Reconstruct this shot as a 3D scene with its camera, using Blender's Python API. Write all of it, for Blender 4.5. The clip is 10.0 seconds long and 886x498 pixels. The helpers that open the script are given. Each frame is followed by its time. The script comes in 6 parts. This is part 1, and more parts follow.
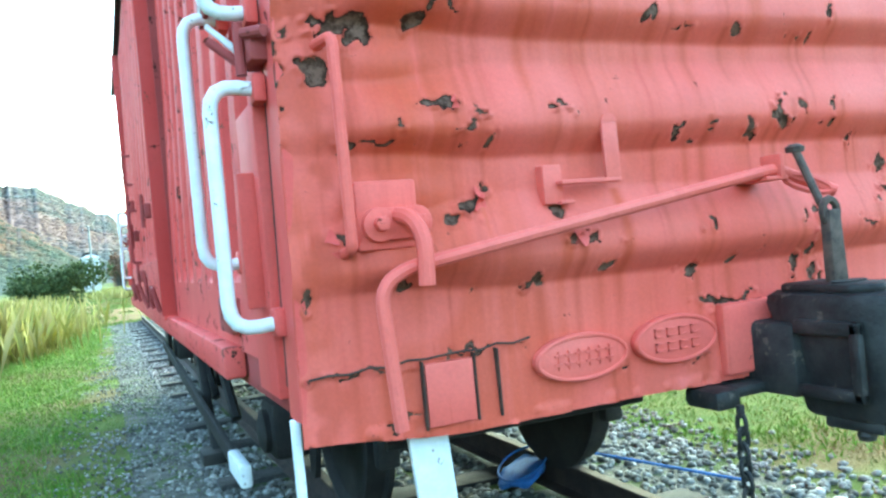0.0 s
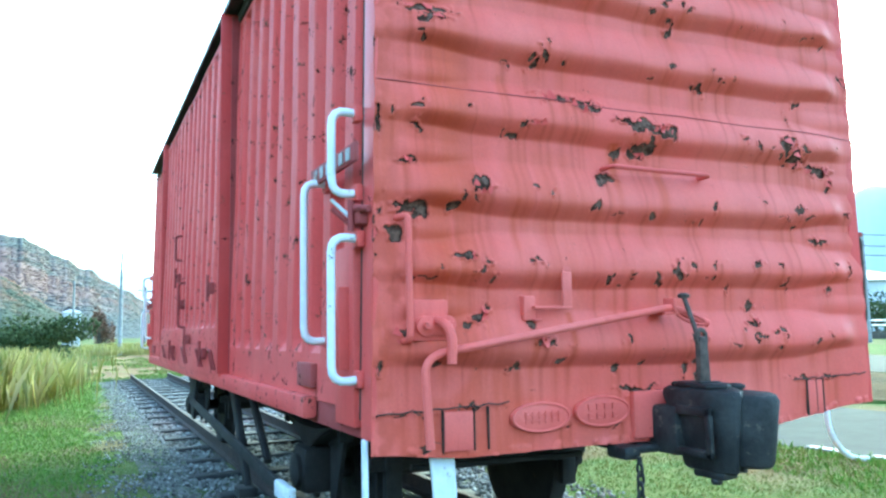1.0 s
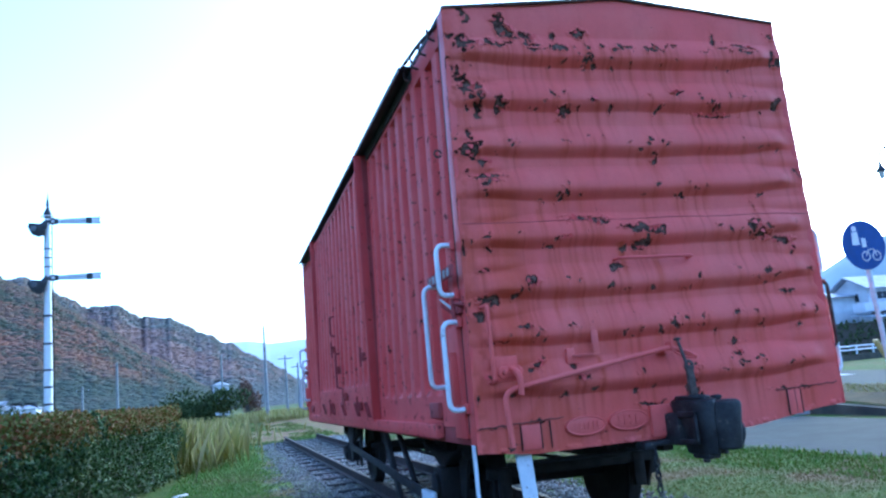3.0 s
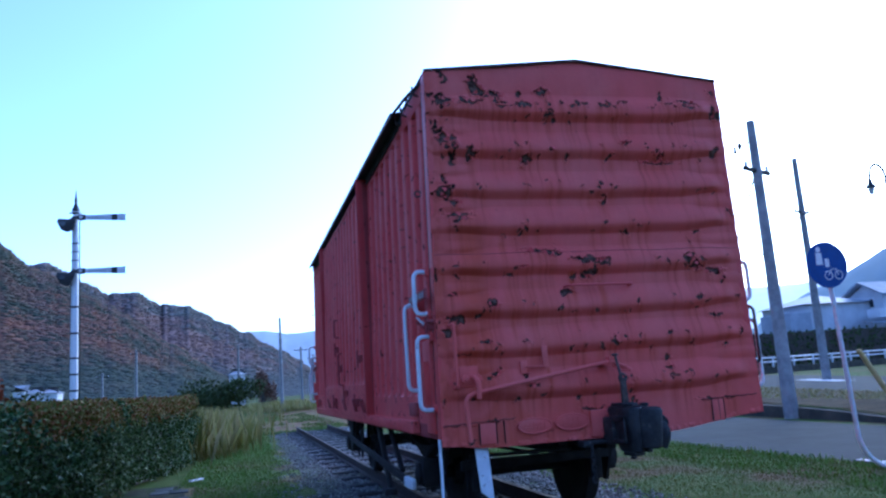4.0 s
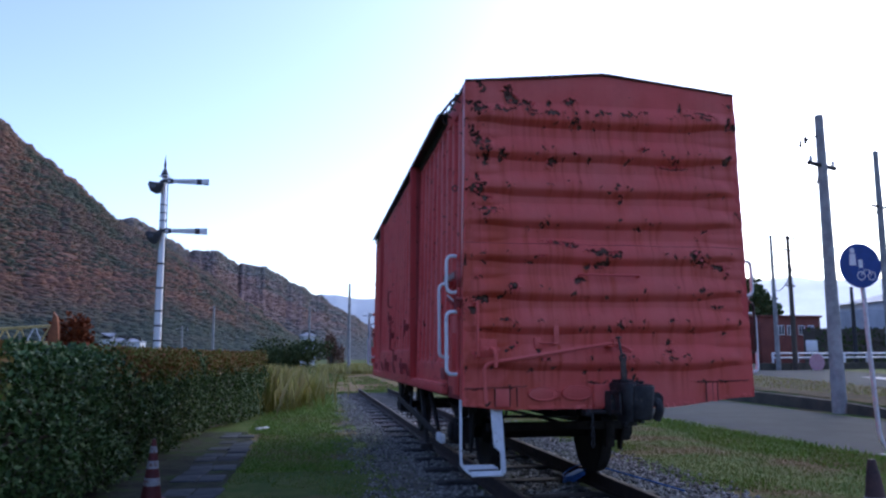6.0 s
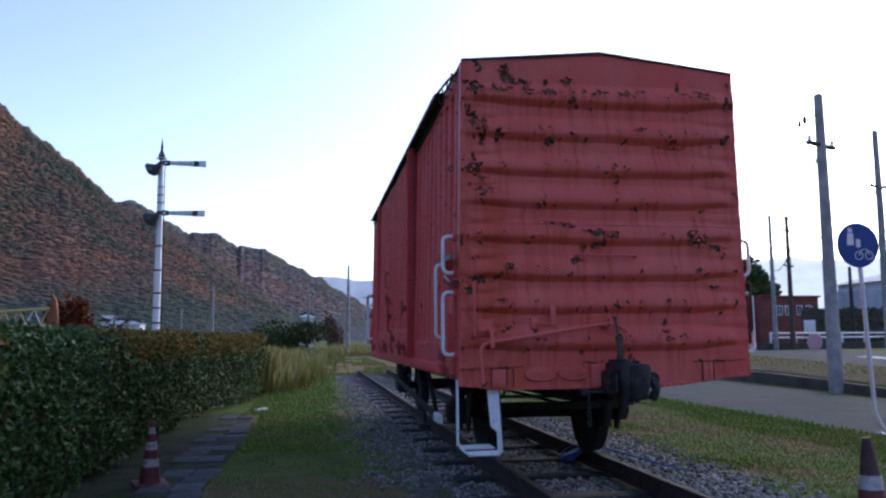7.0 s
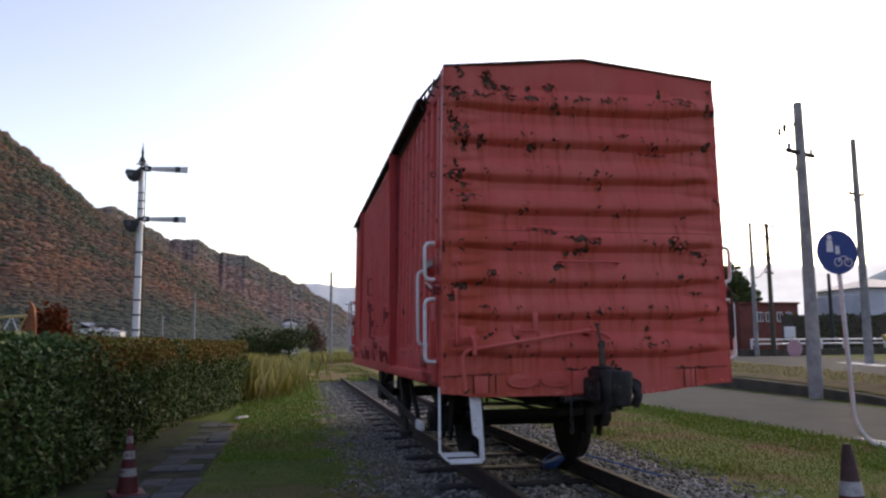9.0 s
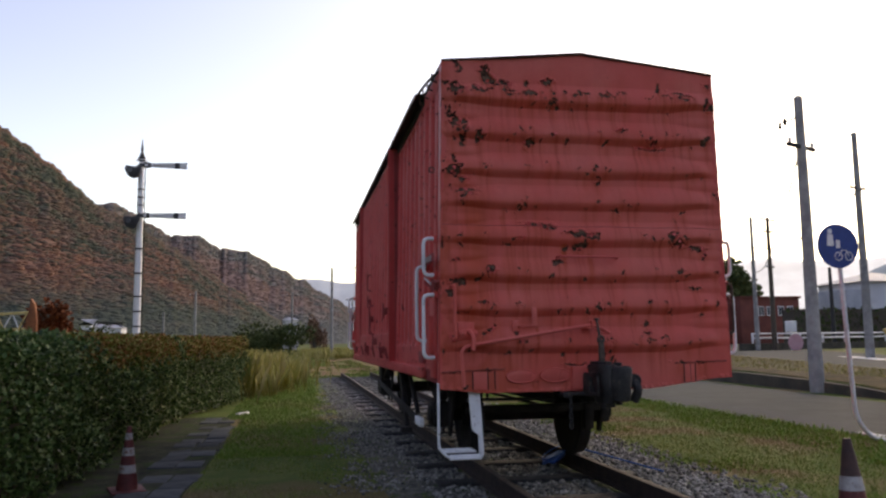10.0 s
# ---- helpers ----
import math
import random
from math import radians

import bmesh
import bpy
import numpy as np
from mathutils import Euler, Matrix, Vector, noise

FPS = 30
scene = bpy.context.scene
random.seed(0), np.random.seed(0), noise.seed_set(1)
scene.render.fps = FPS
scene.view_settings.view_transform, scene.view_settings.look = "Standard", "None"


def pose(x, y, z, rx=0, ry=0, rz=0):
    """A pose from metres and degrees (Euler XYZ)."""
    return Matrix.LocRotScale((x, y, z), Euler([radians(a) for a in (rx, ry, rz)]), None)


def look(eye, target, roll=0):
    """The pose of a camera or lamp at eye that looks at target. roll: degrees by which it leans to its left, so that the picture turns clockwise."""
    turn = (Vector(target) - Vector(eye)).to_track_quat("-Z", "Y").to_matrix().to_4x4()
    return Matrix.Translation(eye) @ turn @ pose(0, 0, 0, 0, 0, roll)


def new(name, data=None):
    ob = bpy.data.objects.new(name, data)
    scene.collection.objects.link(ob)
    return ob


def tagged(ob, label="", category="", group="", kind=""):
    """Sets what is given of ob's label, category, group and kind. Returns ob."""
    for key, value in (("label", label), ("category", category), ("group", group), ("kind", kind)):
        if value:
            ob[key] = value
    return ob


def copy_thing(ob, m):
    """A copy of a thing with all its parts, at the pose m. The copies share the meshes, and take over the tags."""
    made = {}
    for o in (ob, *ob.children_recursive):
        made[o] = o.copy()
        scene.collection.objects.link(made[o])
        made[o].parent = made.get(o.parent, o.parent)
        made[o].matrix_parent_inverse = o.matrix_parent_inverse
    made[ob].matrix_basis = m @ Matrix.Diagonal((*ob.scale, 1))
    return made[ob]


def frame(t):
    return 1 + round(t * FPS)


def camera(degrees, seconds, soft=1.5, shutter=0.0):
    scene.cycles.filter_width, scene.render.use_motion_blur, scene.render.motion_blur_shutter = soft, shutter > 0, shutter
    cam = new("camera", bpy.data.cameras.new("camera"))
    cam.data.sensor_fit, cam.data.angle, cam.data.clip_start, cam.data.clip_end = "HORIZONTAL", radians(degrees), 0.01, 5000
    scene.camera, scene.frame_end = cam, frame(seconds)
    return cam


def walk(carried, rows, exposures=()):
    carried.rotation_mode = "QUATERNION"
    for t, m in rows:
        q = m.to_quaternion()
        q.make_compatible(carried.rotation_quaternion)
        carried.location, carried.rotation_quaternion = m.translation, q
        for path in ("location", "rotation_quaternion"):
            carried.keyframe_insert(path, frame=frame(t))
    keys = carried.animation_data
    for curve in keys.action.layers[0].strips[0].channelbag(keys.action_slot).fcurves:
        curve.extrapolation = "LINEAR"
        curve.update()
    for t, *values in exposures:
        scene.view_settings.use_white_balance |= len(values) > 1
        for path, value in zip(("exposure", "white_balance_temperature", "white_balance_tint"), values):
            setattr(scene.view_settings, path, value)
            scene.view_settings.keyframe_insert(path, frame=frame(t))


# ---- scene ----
cam = camera(59.5, 10.0, 2.4)
PATH = [
    (0, (-1.585, -1.54, 1.192), (-0.779, 0.291, 1.191), -5.5),
    (0.5, (-1.927, -2.036, 1.217), (-0.998, -0.27, 1.351), -3.6),
    (1, (-2.146, -2.502, 1.236), (-1.3, -0.702, 1.445), -1.0),
    (1.5, (-2.363, -2.924, 1.209), (-1.408, -1.184, 1.452), -2.3),
    (2, (-2.516, -3.327, 1.177), (-1.798, -1.481, 1.454), -3.4),
    (2.5, (-2.563, -3.688, 1.181), (-2.008, -1.789, 1.471), -5.2),
    (2.7, (-2.582, -3.888, 1.19), (-1.993, -2.012, 1.553), -5.6),
    (3.8, (-2.543, -4.995, 1.238), (-2.133, -3.059, 1.527), -4.7),
    (4, (-2.538, -5.162, 1.246), (-2.026, -3.259, 1.585), -4.0),
    (4.5, (-2.627, -5.558, 1.222), (-2.027, -3.669, 1.483), 0.2),
    (5, (-2.55, -5.852, 1.205), (-1.95, -3.953, 1.384), -0.6),
    (5.5, (-2.477, -6.038, 1.207), (-2.122, -4.086, 1.464), -0.0),
    (5.7, (-2.451, -6.079, 1.205), (-2.109, -4.129, 1.487), -0.1),
    (6.8, (-2.402, -6.092, 1.204), (-2.118, -4.126, 1.442), -0.5),
    (7, (-2.4, -6.074, 1.2), (-2.067, -4.115, 1.429), -0.4),
    (7.5, (-2.394, -6.069, 1.198), (-2.038, -4.112, 1.398), 0.3),
    (8, (-2.397, -6.064, 1.191), (-2.049, -4.106, 1.399), -0.2),
    (8.5, (-2.385, -6.044, 1.195), (-2.019, -4.093, 1.435), -0.3),
    (9, (-2.384, -6.045, 1.2), (-2.009, -4.096, 1.446), -0.5),
    (9.5, (-2.376, -6.037, 1.206), (-2.01, -4.085, 1.448), -0.6),
    (10, (-2.362, -6.027, 1.204), (-1.989, -4.076, 1.438), -0.7),
]
EXPOSURES = [
    (0.0, 3.82, 6900, -33), (0.5, 3.72, 6400, -34), (1.0, 3.53, 6000, -31), (1.5, 3.31, 5600, -23), (2.0, 3.1, 5300, -18), (2.5, 2.8, 4930, -14), (4.0, 1.32, 4500, 8),
    (4.5, 1.18, 4480, 10), (5.0, 1.12, 4720, 12), (5.7, 1.11, 5480, 14), (7.0, 1.07, 6100, 12), (8.0, 1.09, 7350, 13), (9.0, 1.15, 8550, 13), (10.0, 1.15, 9300, 13),
]
walk(cam, [(t, look(eye, target, roll)) for t, eye, target, roll in PATH], EXPOSURES)

# ---- world and sun ----
SUN_ELEVATION, SUN_AZIMUTH = radians(26), radians(50)   # azimuth from +y towards +x
world = bpy.data.worlds.new("evening_sky")
scene.world = world
world.use_nodes = True
wt = world.node_tree
sky = wt.nodes.new("ShaderNodeTexSky")
sky.sky_type = "NISHITA"
sky.sun_disc = False
sky.sun_elevation = SUN_ELEVATION
sky.sun_rotation = SUN_AZIMUTH
sky.air_density, sky.dust_density, sky.ozone_density = 1.0, 1.2, 2.6
haze = wt.nodes.new("ShaderNodeHueSaturation")
haze.inputs["Hue"].default_value, haze.inputs["Saturation"].default_value = 0.517, 0.96
wt.links.new(sky.outputs[0], haze.inputs["Color"])
wt.links.new(haze.outputs[0], wt.nodes["Background"].inputs[0])
wt.nodes["Background"].inputs[1].default_value = 0.15

sun = new("sun", bpy.data.lights.new("sun", "SUN"))
sun.data.energy, sun.data.angle, sun.data.color = 0.5, radians(30), (1.0, 0.9, 0.8)
sd = Vector((math.sin(SUN_AZIMUTH) * math.cos(SUN_ELEVATION), math.cos(SUN_AZIMUTH) * math.cos(SUN_ELEVATION), math.sin(SUN_ELEVATION)))
sun.matrix_world = Matrix.Translation(sd * 60) @ sd.to_track_quat("Z", "Y").to_matrix().to_4x4()


# ---- materials ----
def nodes_of(name):
    m = bpy.data.materials.new(name)
    m.use_nodes = True
    nt = m.node_tree
    return m, nt, nt.nodes["Principled BSDF"]


def add(nt, kind, inputs=()):
    n = nt.nodes.new(kind)
    for key, v in dict(inputs).items():
        if isinstance(v, bpy.types.NodeSocket):
            nt.links.new(v, n.inputs[key])
        else:
            n.inputs[key].default_value = v
    return n


def attribute(nt, name):
    n = nt.nodes.new("ShaderNodeAttribute")
    n.attribute_name = name
    return n.outputs["Fac"]


def rgba(c):
    return (*c, 1.0)


def mix(nt, fac, a, b):
    n = nt.nodes.new("ShaderNodeMix")
    n.data_type = "RGBA"
    for i, v in ((0, fac), (6, a), (7, b)):
        if isinstance(v, bpy.types.NodeSocket):
            nt.links.new(v, n.inputs[i])
        elif i == 0:
            n.inputs[0].default_value = v
        else:
            n.inputs[i].default_value = rgba(v)
    return n.outputs[2]


def ramp(nt, src, lo, hi):
    n = add(nt, "ShaderNodeMapRange", {"Value": src, "From Min": lo, "From Max": hi})
    n.interpolation_type = "SMOOTHSTEP"
    return n.outputs[0]


def math_node(nt, op, a, b):
    n = nt.nodes.new("ShaderNodeMath")
    n.operation = op
    for i, v in ((0, a), (1, b)):
        if isinstance(v, bpy.types.NodeSocket):
            nt.links.new(v, n.inputs[i])
        else:
            n.inputs[i].default_value = v
    return n.outputs[0]


def noise_of(nt, co, scale, detail=5.0, rough=0.6, stretch=None):
    if stretch:
        mp = add(nt, "ShaderNodeMapping", {"Vector": co, "Scale": stretch})
        co = mp.outputs[0]
    return add(nt, "ShaderNodeTexNoise", {"Vector": co, "Scale": scale, "Detail": detail, "Roughness": rough}).outputs[0]


def surface(name, dark, light, scale=6.0, rough=0.8, metal=0.0, bump=0.3, bump_scale=60.0, depth=0.004, spots=None, spot_scale=9.0,
            spot_at=0.62, vary=0.0, island=False, spec=0.5):
    """Two-scale noise colour with relief; spots: a third colour in patches; vary: brightness by object or island."""
    m, nt, b = nodes_of(name)
    co = add(nt, "ShaderNodeTexCoord").outputs["Object"]
    big = noise_of(nt, co, scale)
    fine = noise_of(nt, co, bump_scale, 4.0, 0.7)
    f = ramp(nt, math_node(nt, "ADD", math_node(nt, "MULTIPLY", big, 0.7), math_node(nt, "MULTIPLY", fine, 0.3)), 0.35, 0.65)
    col = mix(nt, f, dark, light)
    if spots:
        sp = ramp(nt, noise_of(nt, co, spot_scale, 6.0, 0.7), spot_at, spot_at + 0.06)
        col = mix(nt, sp, col, spots)
    if vary:
        rnd = add(nt, "ShaderNodeNewGeometry").outputs["Random Per Island"] if island else add(nt, "ShaderNodeObjectInfo").outputs["Random"]
        hsv = add(nt, "ShaderNodeHueSaturation", {"Color": col, "Value": math_node(nt, "ADD", math_node(nt, "MULTIPLY", rnd, 2 * vary), 1.0 - vary)})
        col = hsv.outputs[0]
    nt.links.new(col, b.inputs["Base Color"])
    b.inputs["Roughness"].default_value, b.inputs["Metallic"].default_value = rough, metal
    b.inputs["Specular IOR Level"].default_value = spec
    bp = add(nt, "ShaderNodeBump", {"Height": fine, "Strength": bump, "Distance": depth})
    nt.links.new(bp.outputs[0], b.inputs["Normal"])
    return m


def wagon_paint(name, red, faded, orange, masked, fleck=0.68, rough=0.55):
    """Old red paint: fading, rust runs, flecks, and bare rusty metal where the masks of the mesh say so."""
    m, nt, b = nodes_of(name)
    co = add(nt, "ShaderNodeTexCoord").outputs["Object"]
    big = noise_of(nt, co, 1.3, 4.0, 0.55)
    fine = noise_of(nt, co, 45.0, 5.0, 0.7)
    runs = noise_of(nt, co, 16.0, 4.0, 0.65, (1.0, 0.0, 0.07) if masked else (0.0, 1.0, 0.07))
    col = mix(nt, ramp(nt, big, 0.35, 0.7), red, faded)
    col = mix(nt, math_node(nt, "MULTIPLY", ramp(nt, noise_of(nt, co, 5.0, 6.0, 0.7), 0.45, 0.75), 0.35), col, tuple(c * 0.72 for c in red))
    if masked:
        tone = math_node(nt, "MULTIPLY", attribute(nt, "tone"), ramp(nt, runs, 0.2, 0.55))
        col = mix(nt, tone, col, orange)
        col = mix(nt, math_node(nt, "MULTIPLY", ramp(nt, runs, 0.56, 0.8), 0.45), col, (0.42, 0.036, 0.024))
        col = mix(nt, math_node(nt, "MULTIPLY", attribute(nt, "run"), 0.7), col, (0.34, 0.042, 0.014))
        col = mix(nt, math_node(nt, "MULTIPLY", ramp(nt, noise_of(nt, co, 34.0, 4.0, 0.6, (1.0, 0.0, 0.05)), 0.6, 0.72), 0.3), col, (0.46, 0.062, 0.03))
        grey = math_node(nt, "MULTIPLY", ramp(nt, noise_of(nt, co, 2.2, 5.0, 0.7), 0.42, 0.7), 0.32)
        col = mix(nt, grey, col, (0.56, 0.11, 0.09))
    else:
        col = mix(nt, math_node(nt, "MULTIPLY", ramp(nt, runs, 0.54, 0.78), 0.3), col, orange)
    grain = add(nt, "ShaderNodeHueSaturation", {"Color": col, "Value": math_node(nt, "ADD", math_node(nt, "MULTIPLY", noise_of(nt, co, 110.0, 4.0, 0.75), 0.36), 0.84)})
    col = grain.outputs[0]
    flecks = ramp(nt, noise_of(nt, co, 14.0, 7.0, 0.75), fleck, fleck + 0.03)
    bare = flecks
    if masked:
        edge = math_node(nt, "ADD", attribute(nt, "rust"), math_node(nt, "MULTIPLY", math_node(nt, "SUBTRACT", noise_of(nt, co, 55.0, 5.0, 0.7), 0.5), 0.8))
        bare = math_node(nt, "MAXIMUM", ramp(nt, edge, 0.52, 0.58), flecks)
    rust = mix(nt, ramp(nt, noise_of(nt, co, 11.0, 5.0, 0.65), 0.44, 0.66), (0.03, 0.016, 0.011), (0.15, 0.085, 0.06))
    if masked:
        worn = mix(nt, ramp(nt, noise_of(nt, co, 30.0, 5.0, 0.7), 0.38, 0.6), (0.05, 0.026, 0.017), (0.17, 0.1, 0.074))
        rust = mix(nt, ramp(nt, edge, 0.66, 0.86), rust, worn)
    nt.links.new(mix(nt, bare, col, rust), b.inputs["Base Color"])
    nt.links.new(math_node(nt, "ADD", math_node(nt, "MULTIPLY", bare, 0.95 - rough), rough), b.inputs["Roughness"])
    nt.links.new(math_node(nt, "SUBTRACT", 0.26, math_node(nt, "MULTIPLY", bare, 0.22)), b.inputs["Specular IOR Level"])
    hgt = math_node(nt, "SUBTRACT", math_node(nt, "MULTIPLY", fine, 0.25), bare)
    bp = add(nt, "ShaderNodeBump", {"Height": hgt, "Strength": 0.6, "Distance": 0.005})
    nt.links.new(bp.outputs[0], b.inputs["Normal"])
    return m


RED, FADED = (0.6, 0.075, 0.066), (0.62, 0.114, 0.1)
M_END = wagon_paint("red_end_paint", (0.64, 0.1, 0.08), (0.65, 0.145, 0.117), (0.48, 0.072, 0.03), True, 0.66)
M_RED = wagon_paint("red_paint", RED, FADED, (0.3, 0.07, 0.04), False, 0.66, 0.62)
M_DOOR = wagon_paint("red_door_paint", RED, FADED, (0.25, 0.05, 0.03), False, 0.59, 0.62)
M_DARKRED = wagon_paint("weathered_red_paint", (0.26, 0.045, 0.045), (0.33, 0.075, 0.07), (0.2, 0.06, 0.04), False, 0.6, 0.7)
M_STILE = wagon_paint("dull_red_paint", (0.44, 0.048, 0.045), (0.5, 0.075, 0.068), (0.2, 0.05, 0.03), False, 0.62, 0.7)
M_CORNER = wagon_paint("smooth_red_paint", RED, FADED, (0.3, 0.07, 0.04), False, 0.64, 0.4)
M_ZINC = surface("weathered_zinc", (0.2, 0.2, 0.2), (0.32, 0.32, 0.32), 9, 0.6, 0.1)
M_SEAM = surface("rusted_seam", (0.03, 0.02, 0.016), (0.09, 0.05, 0.035), 20, 0.95)
M_WHITE = surface("chipped_white_paint", (0.66, 0.68, 0.7), (0.8, 0.81, 0.82), 12, 0.45, spots=(0.14, 0.08, 0.055), spot_scale=30, spot_at=0.615, depth=0.001)
M_IRON = surface("black_underframe_iron", (0.011, 0.01, 0.01), (0.028, 0.025, 0.023), 7, 0.75, 0.2, spots=(0.05, 0.032, 0.024), spot_at=0.66)
M_COUPLER = surface("worn_black_cast_iron", (0.011, 0.011, 0.011), (0.036, 0.035, 0.034), 12, 0.62, 0.25, spots=(0.1, 0.08, 0.065), spot_scale=18, spot_at=0.6, depth=0.006, bump=0.6, bump_scale=40)
M_PIN = surface("rusty_iron", (0.05, 0.035, 0.028), (0.13, 0.09, 0.07), 25, 0.8, 0.3)
M_ROOF = surface("dark_roof_sheet", (0.025, 0.026, 0.028), (0.06, 0.058, 0.056), 3, 0.8)
M_RAIL = surface("brown_rail_steel", (0.022, 0.016, 0.014), (0.052, 0.034, 0.028), 9, 0.85, 0.15)
M_SLEEPER = surface("old_sleeper_timber", (0.018, 0.018, 0.018), (0.052, 0.05, 0.048), 8, 0.95, bump=0.6, vary=0.3)
M_STONE = surface("grey_ballast", (0.1, 0.1, 0.094), (0.28, 0.278, 0.262), 25, 0.95, vary=0.68, island=True, spec=0.2)
M_BED = surface("weedy_gravel_soil", (0.06, 0.062, 0.054), (0.16, 0.158, 0.142), 9, 0.95, bump=0.7, bump_scale=70, depth=0.02, spots=(0.06, 0.085, 0.03), spot_scale=2.2, spot_at=0.52, spec=0.1)
M_ASPHALT = surface("asphalt", (0.03, 0.036, 0.038), (0.046, 0.053, 0.055), 2, 0.9, bump_scale=160, depth=0.003, spec=0.08)
M_ROADPAINT = surface("worn_road_paint", (0.5, 0.5, 0.5), (0.75, 0.75, 0.74), 10, 0.8)
M_CONCRETE = surface("weathered_concrete", (0.2, 0.2, 0.2), (0.36, 0.355, 0.34), 3, 0.85, vary=0.1)
M_DARKWALL = surface("mossy_concrete", (0.04, 0.037, 0.028), (0.1, 0.088, 0.062), 1.5, 0.95)
M_PAVER = surface("grey_paving", (0.045, 0.052, 0.055), (0.08, 0.088, 0.09), 6, 0.95, vary=0.4, spec=0.1)
M_BARK = surface("bark", (0.05, 0.04, 0.03), (0.12, 0.1, 0.08), 20, 0.95)
M_BLUE = surface("blue_sign_enamel", (0.008, 0.04, 0.2), (0.012, 0.055, 0.26), 8, 0.4, bump=0.02)
M_SIGNWHITE = surface("white_sign_paint", (0.7, 0.7, 0.72), (0.8, 0.8, 0.8), 20, 0.5)
M_GALV = surface("galvanised_tube", (0.56, 0.58, 0.6), (0.7, 0.72, 0.73), 15, 0.55, 0.0)
M_BLACKPOLE = surface("black_pole_paint", (0.012, 0.013, 0.016), (0.03, 0.03, 0.034), 6, 0.5)
M_YELLOW = surface("faded_yellow_paint", (0.5, 0.35, 0.1), (0.62, 0.48, 0.2), 8, 0.6)
M_ORANGE = surface("orange_plastic", (0.55, 0.1, 0.03), (0.68, 0.16, 0.05), 10, 0.5)
M_CONERED = surface("faded_red_plastic", (0.085, 0.018, 0.017), (0.16, 0.032, 0.028), 10, 0.7, spots=(0.07, 0.04, 0.03), spot_at=0.58)
M_CONEWHITE = surface("dirty_reflective_white", (0.26, 0.25, 0.24), (0.42, 0.41, 0.4), 14, 0.5, spots=(0.2, 0.1, 0.08), spot_at=0.54)
M_CONECAP = surface("soiled_dark_plastic", (0.035, 0.022, 0.02), (0.08, 0.04, 0.034), 10, 0.8)
M_NET = surface("blue_nylon", (0.02, 0.09, 0.3), (0.04, 0.14, 0.42), 30, 0.7)
M_HOUSEWHITE = surface("white_render_wall", (0.55, 0.56, 0.58), (0.7, 0.71, 0.72), 0.6, 0.9)
M_HOUSEROOF = surface("grey_roof_tiles", (0.3, 0.32, 0.35), (0.42, 0.44, 0.47), 1.0, 0.7)
M_BRICK = surface("red_brown_cladding", (0.13, 0.038, 0.03), (0.19, 0.055, 0.042), 0.8, 0.9)
M_WINDOW = surface("dark_window_glass", (0.03, 0.035, 0.045), (0.06, 0.07, 0.085), 1.0, 0.15, bump=0.0)
M_WIRE = surface("cable", (0.03, 0.03, 0.032), (0.06, 0.06, 0.06), 3, 0.7)
M_LAMPGLASS = surface("frosted_lamp_glass", (0.5, 0.5, 0.48), (0.6, 0.6, 0.58), 8, 0.3)


def ground_material():
    m, nt, b = nodes_of("grass_and_soil")
    co = add(nt, "ShaderNodeTexCoord").outputs["Object"]
    big, mid = noise_of(nt, co, 0.45, 4.0), noise_of(nt, co, 2.6, 5.0)
    fine = noise_of(nt, co, 38.0, 5.0, 0.75)
    col = mix(nt, ramp(nt, mid, 0.36, 0.66), (0.066, 0.112, 0.024), (0.112, 0.142, 0.04))
    col = mix(nt, ramp(nt, big, 0.46, 0.6), col, (0.145, 0.118, 0.056))
    col = mix(nt, math_node(nt, "MULTIPLY", ramp(nt, fine, 0.45, 0.75), 0.35), col, (0.04, 0.045, 0.018))
    nt.links.new(col, b.inputs["Base Color"])
    b.inputs["Roughness"].default_value = 0.95
    b.inputs["Specular IOR Level"].default_value = 0.06
    bp = add(nt, "ShaderNodeBump", {"Height": fine, "Strength": 0.7, "Distance": 0.03})
    nt.links.new(bp.outputs[0], b.inputs["Normal"])
    return m


def leaf_material(name, stops, rough=0.6, trans=0.2, patch=0.0, patch_col=None, spec=0.12):
    """Leaves coloured island by island from a few stops; patch: share of another colour in larger drifts."""
    m, nt, b = nodes_of(name)
    geo = add(nt, "ShaderNodeNewGeometry")
    cr = nt.nodes.new("ShaderNodeValToRGB")
    cr.color_ramp.interpolation = "LINEAR"
    el = cr.color_ramp.elements
    while len(el) < len(stops):
        el.new(0.5)
    for i, c in enumerate(stops):
        el[i].position, el[i].color = i / (len(stops) - 1), rgba(c)
    nt.links.new(geo.outputs["Random Per Island"], cr.inputs[0])
    col = cr.outputs[0]
    if patch_col:
        co = add(nt, "ShaderNodeTexCoord").outputs["Object"]
        col = mix(nt, ramp(nt, noise_of(nt, co, patch, 3.0), 0.5, 0.62), col, patch_col)
    nt.links.new(col, b.inputs["Base Color"])
    b.inputs["Roughness"].default_value = rough
    b.inputs["Specular IOR Level"].default_value = spec
    return m


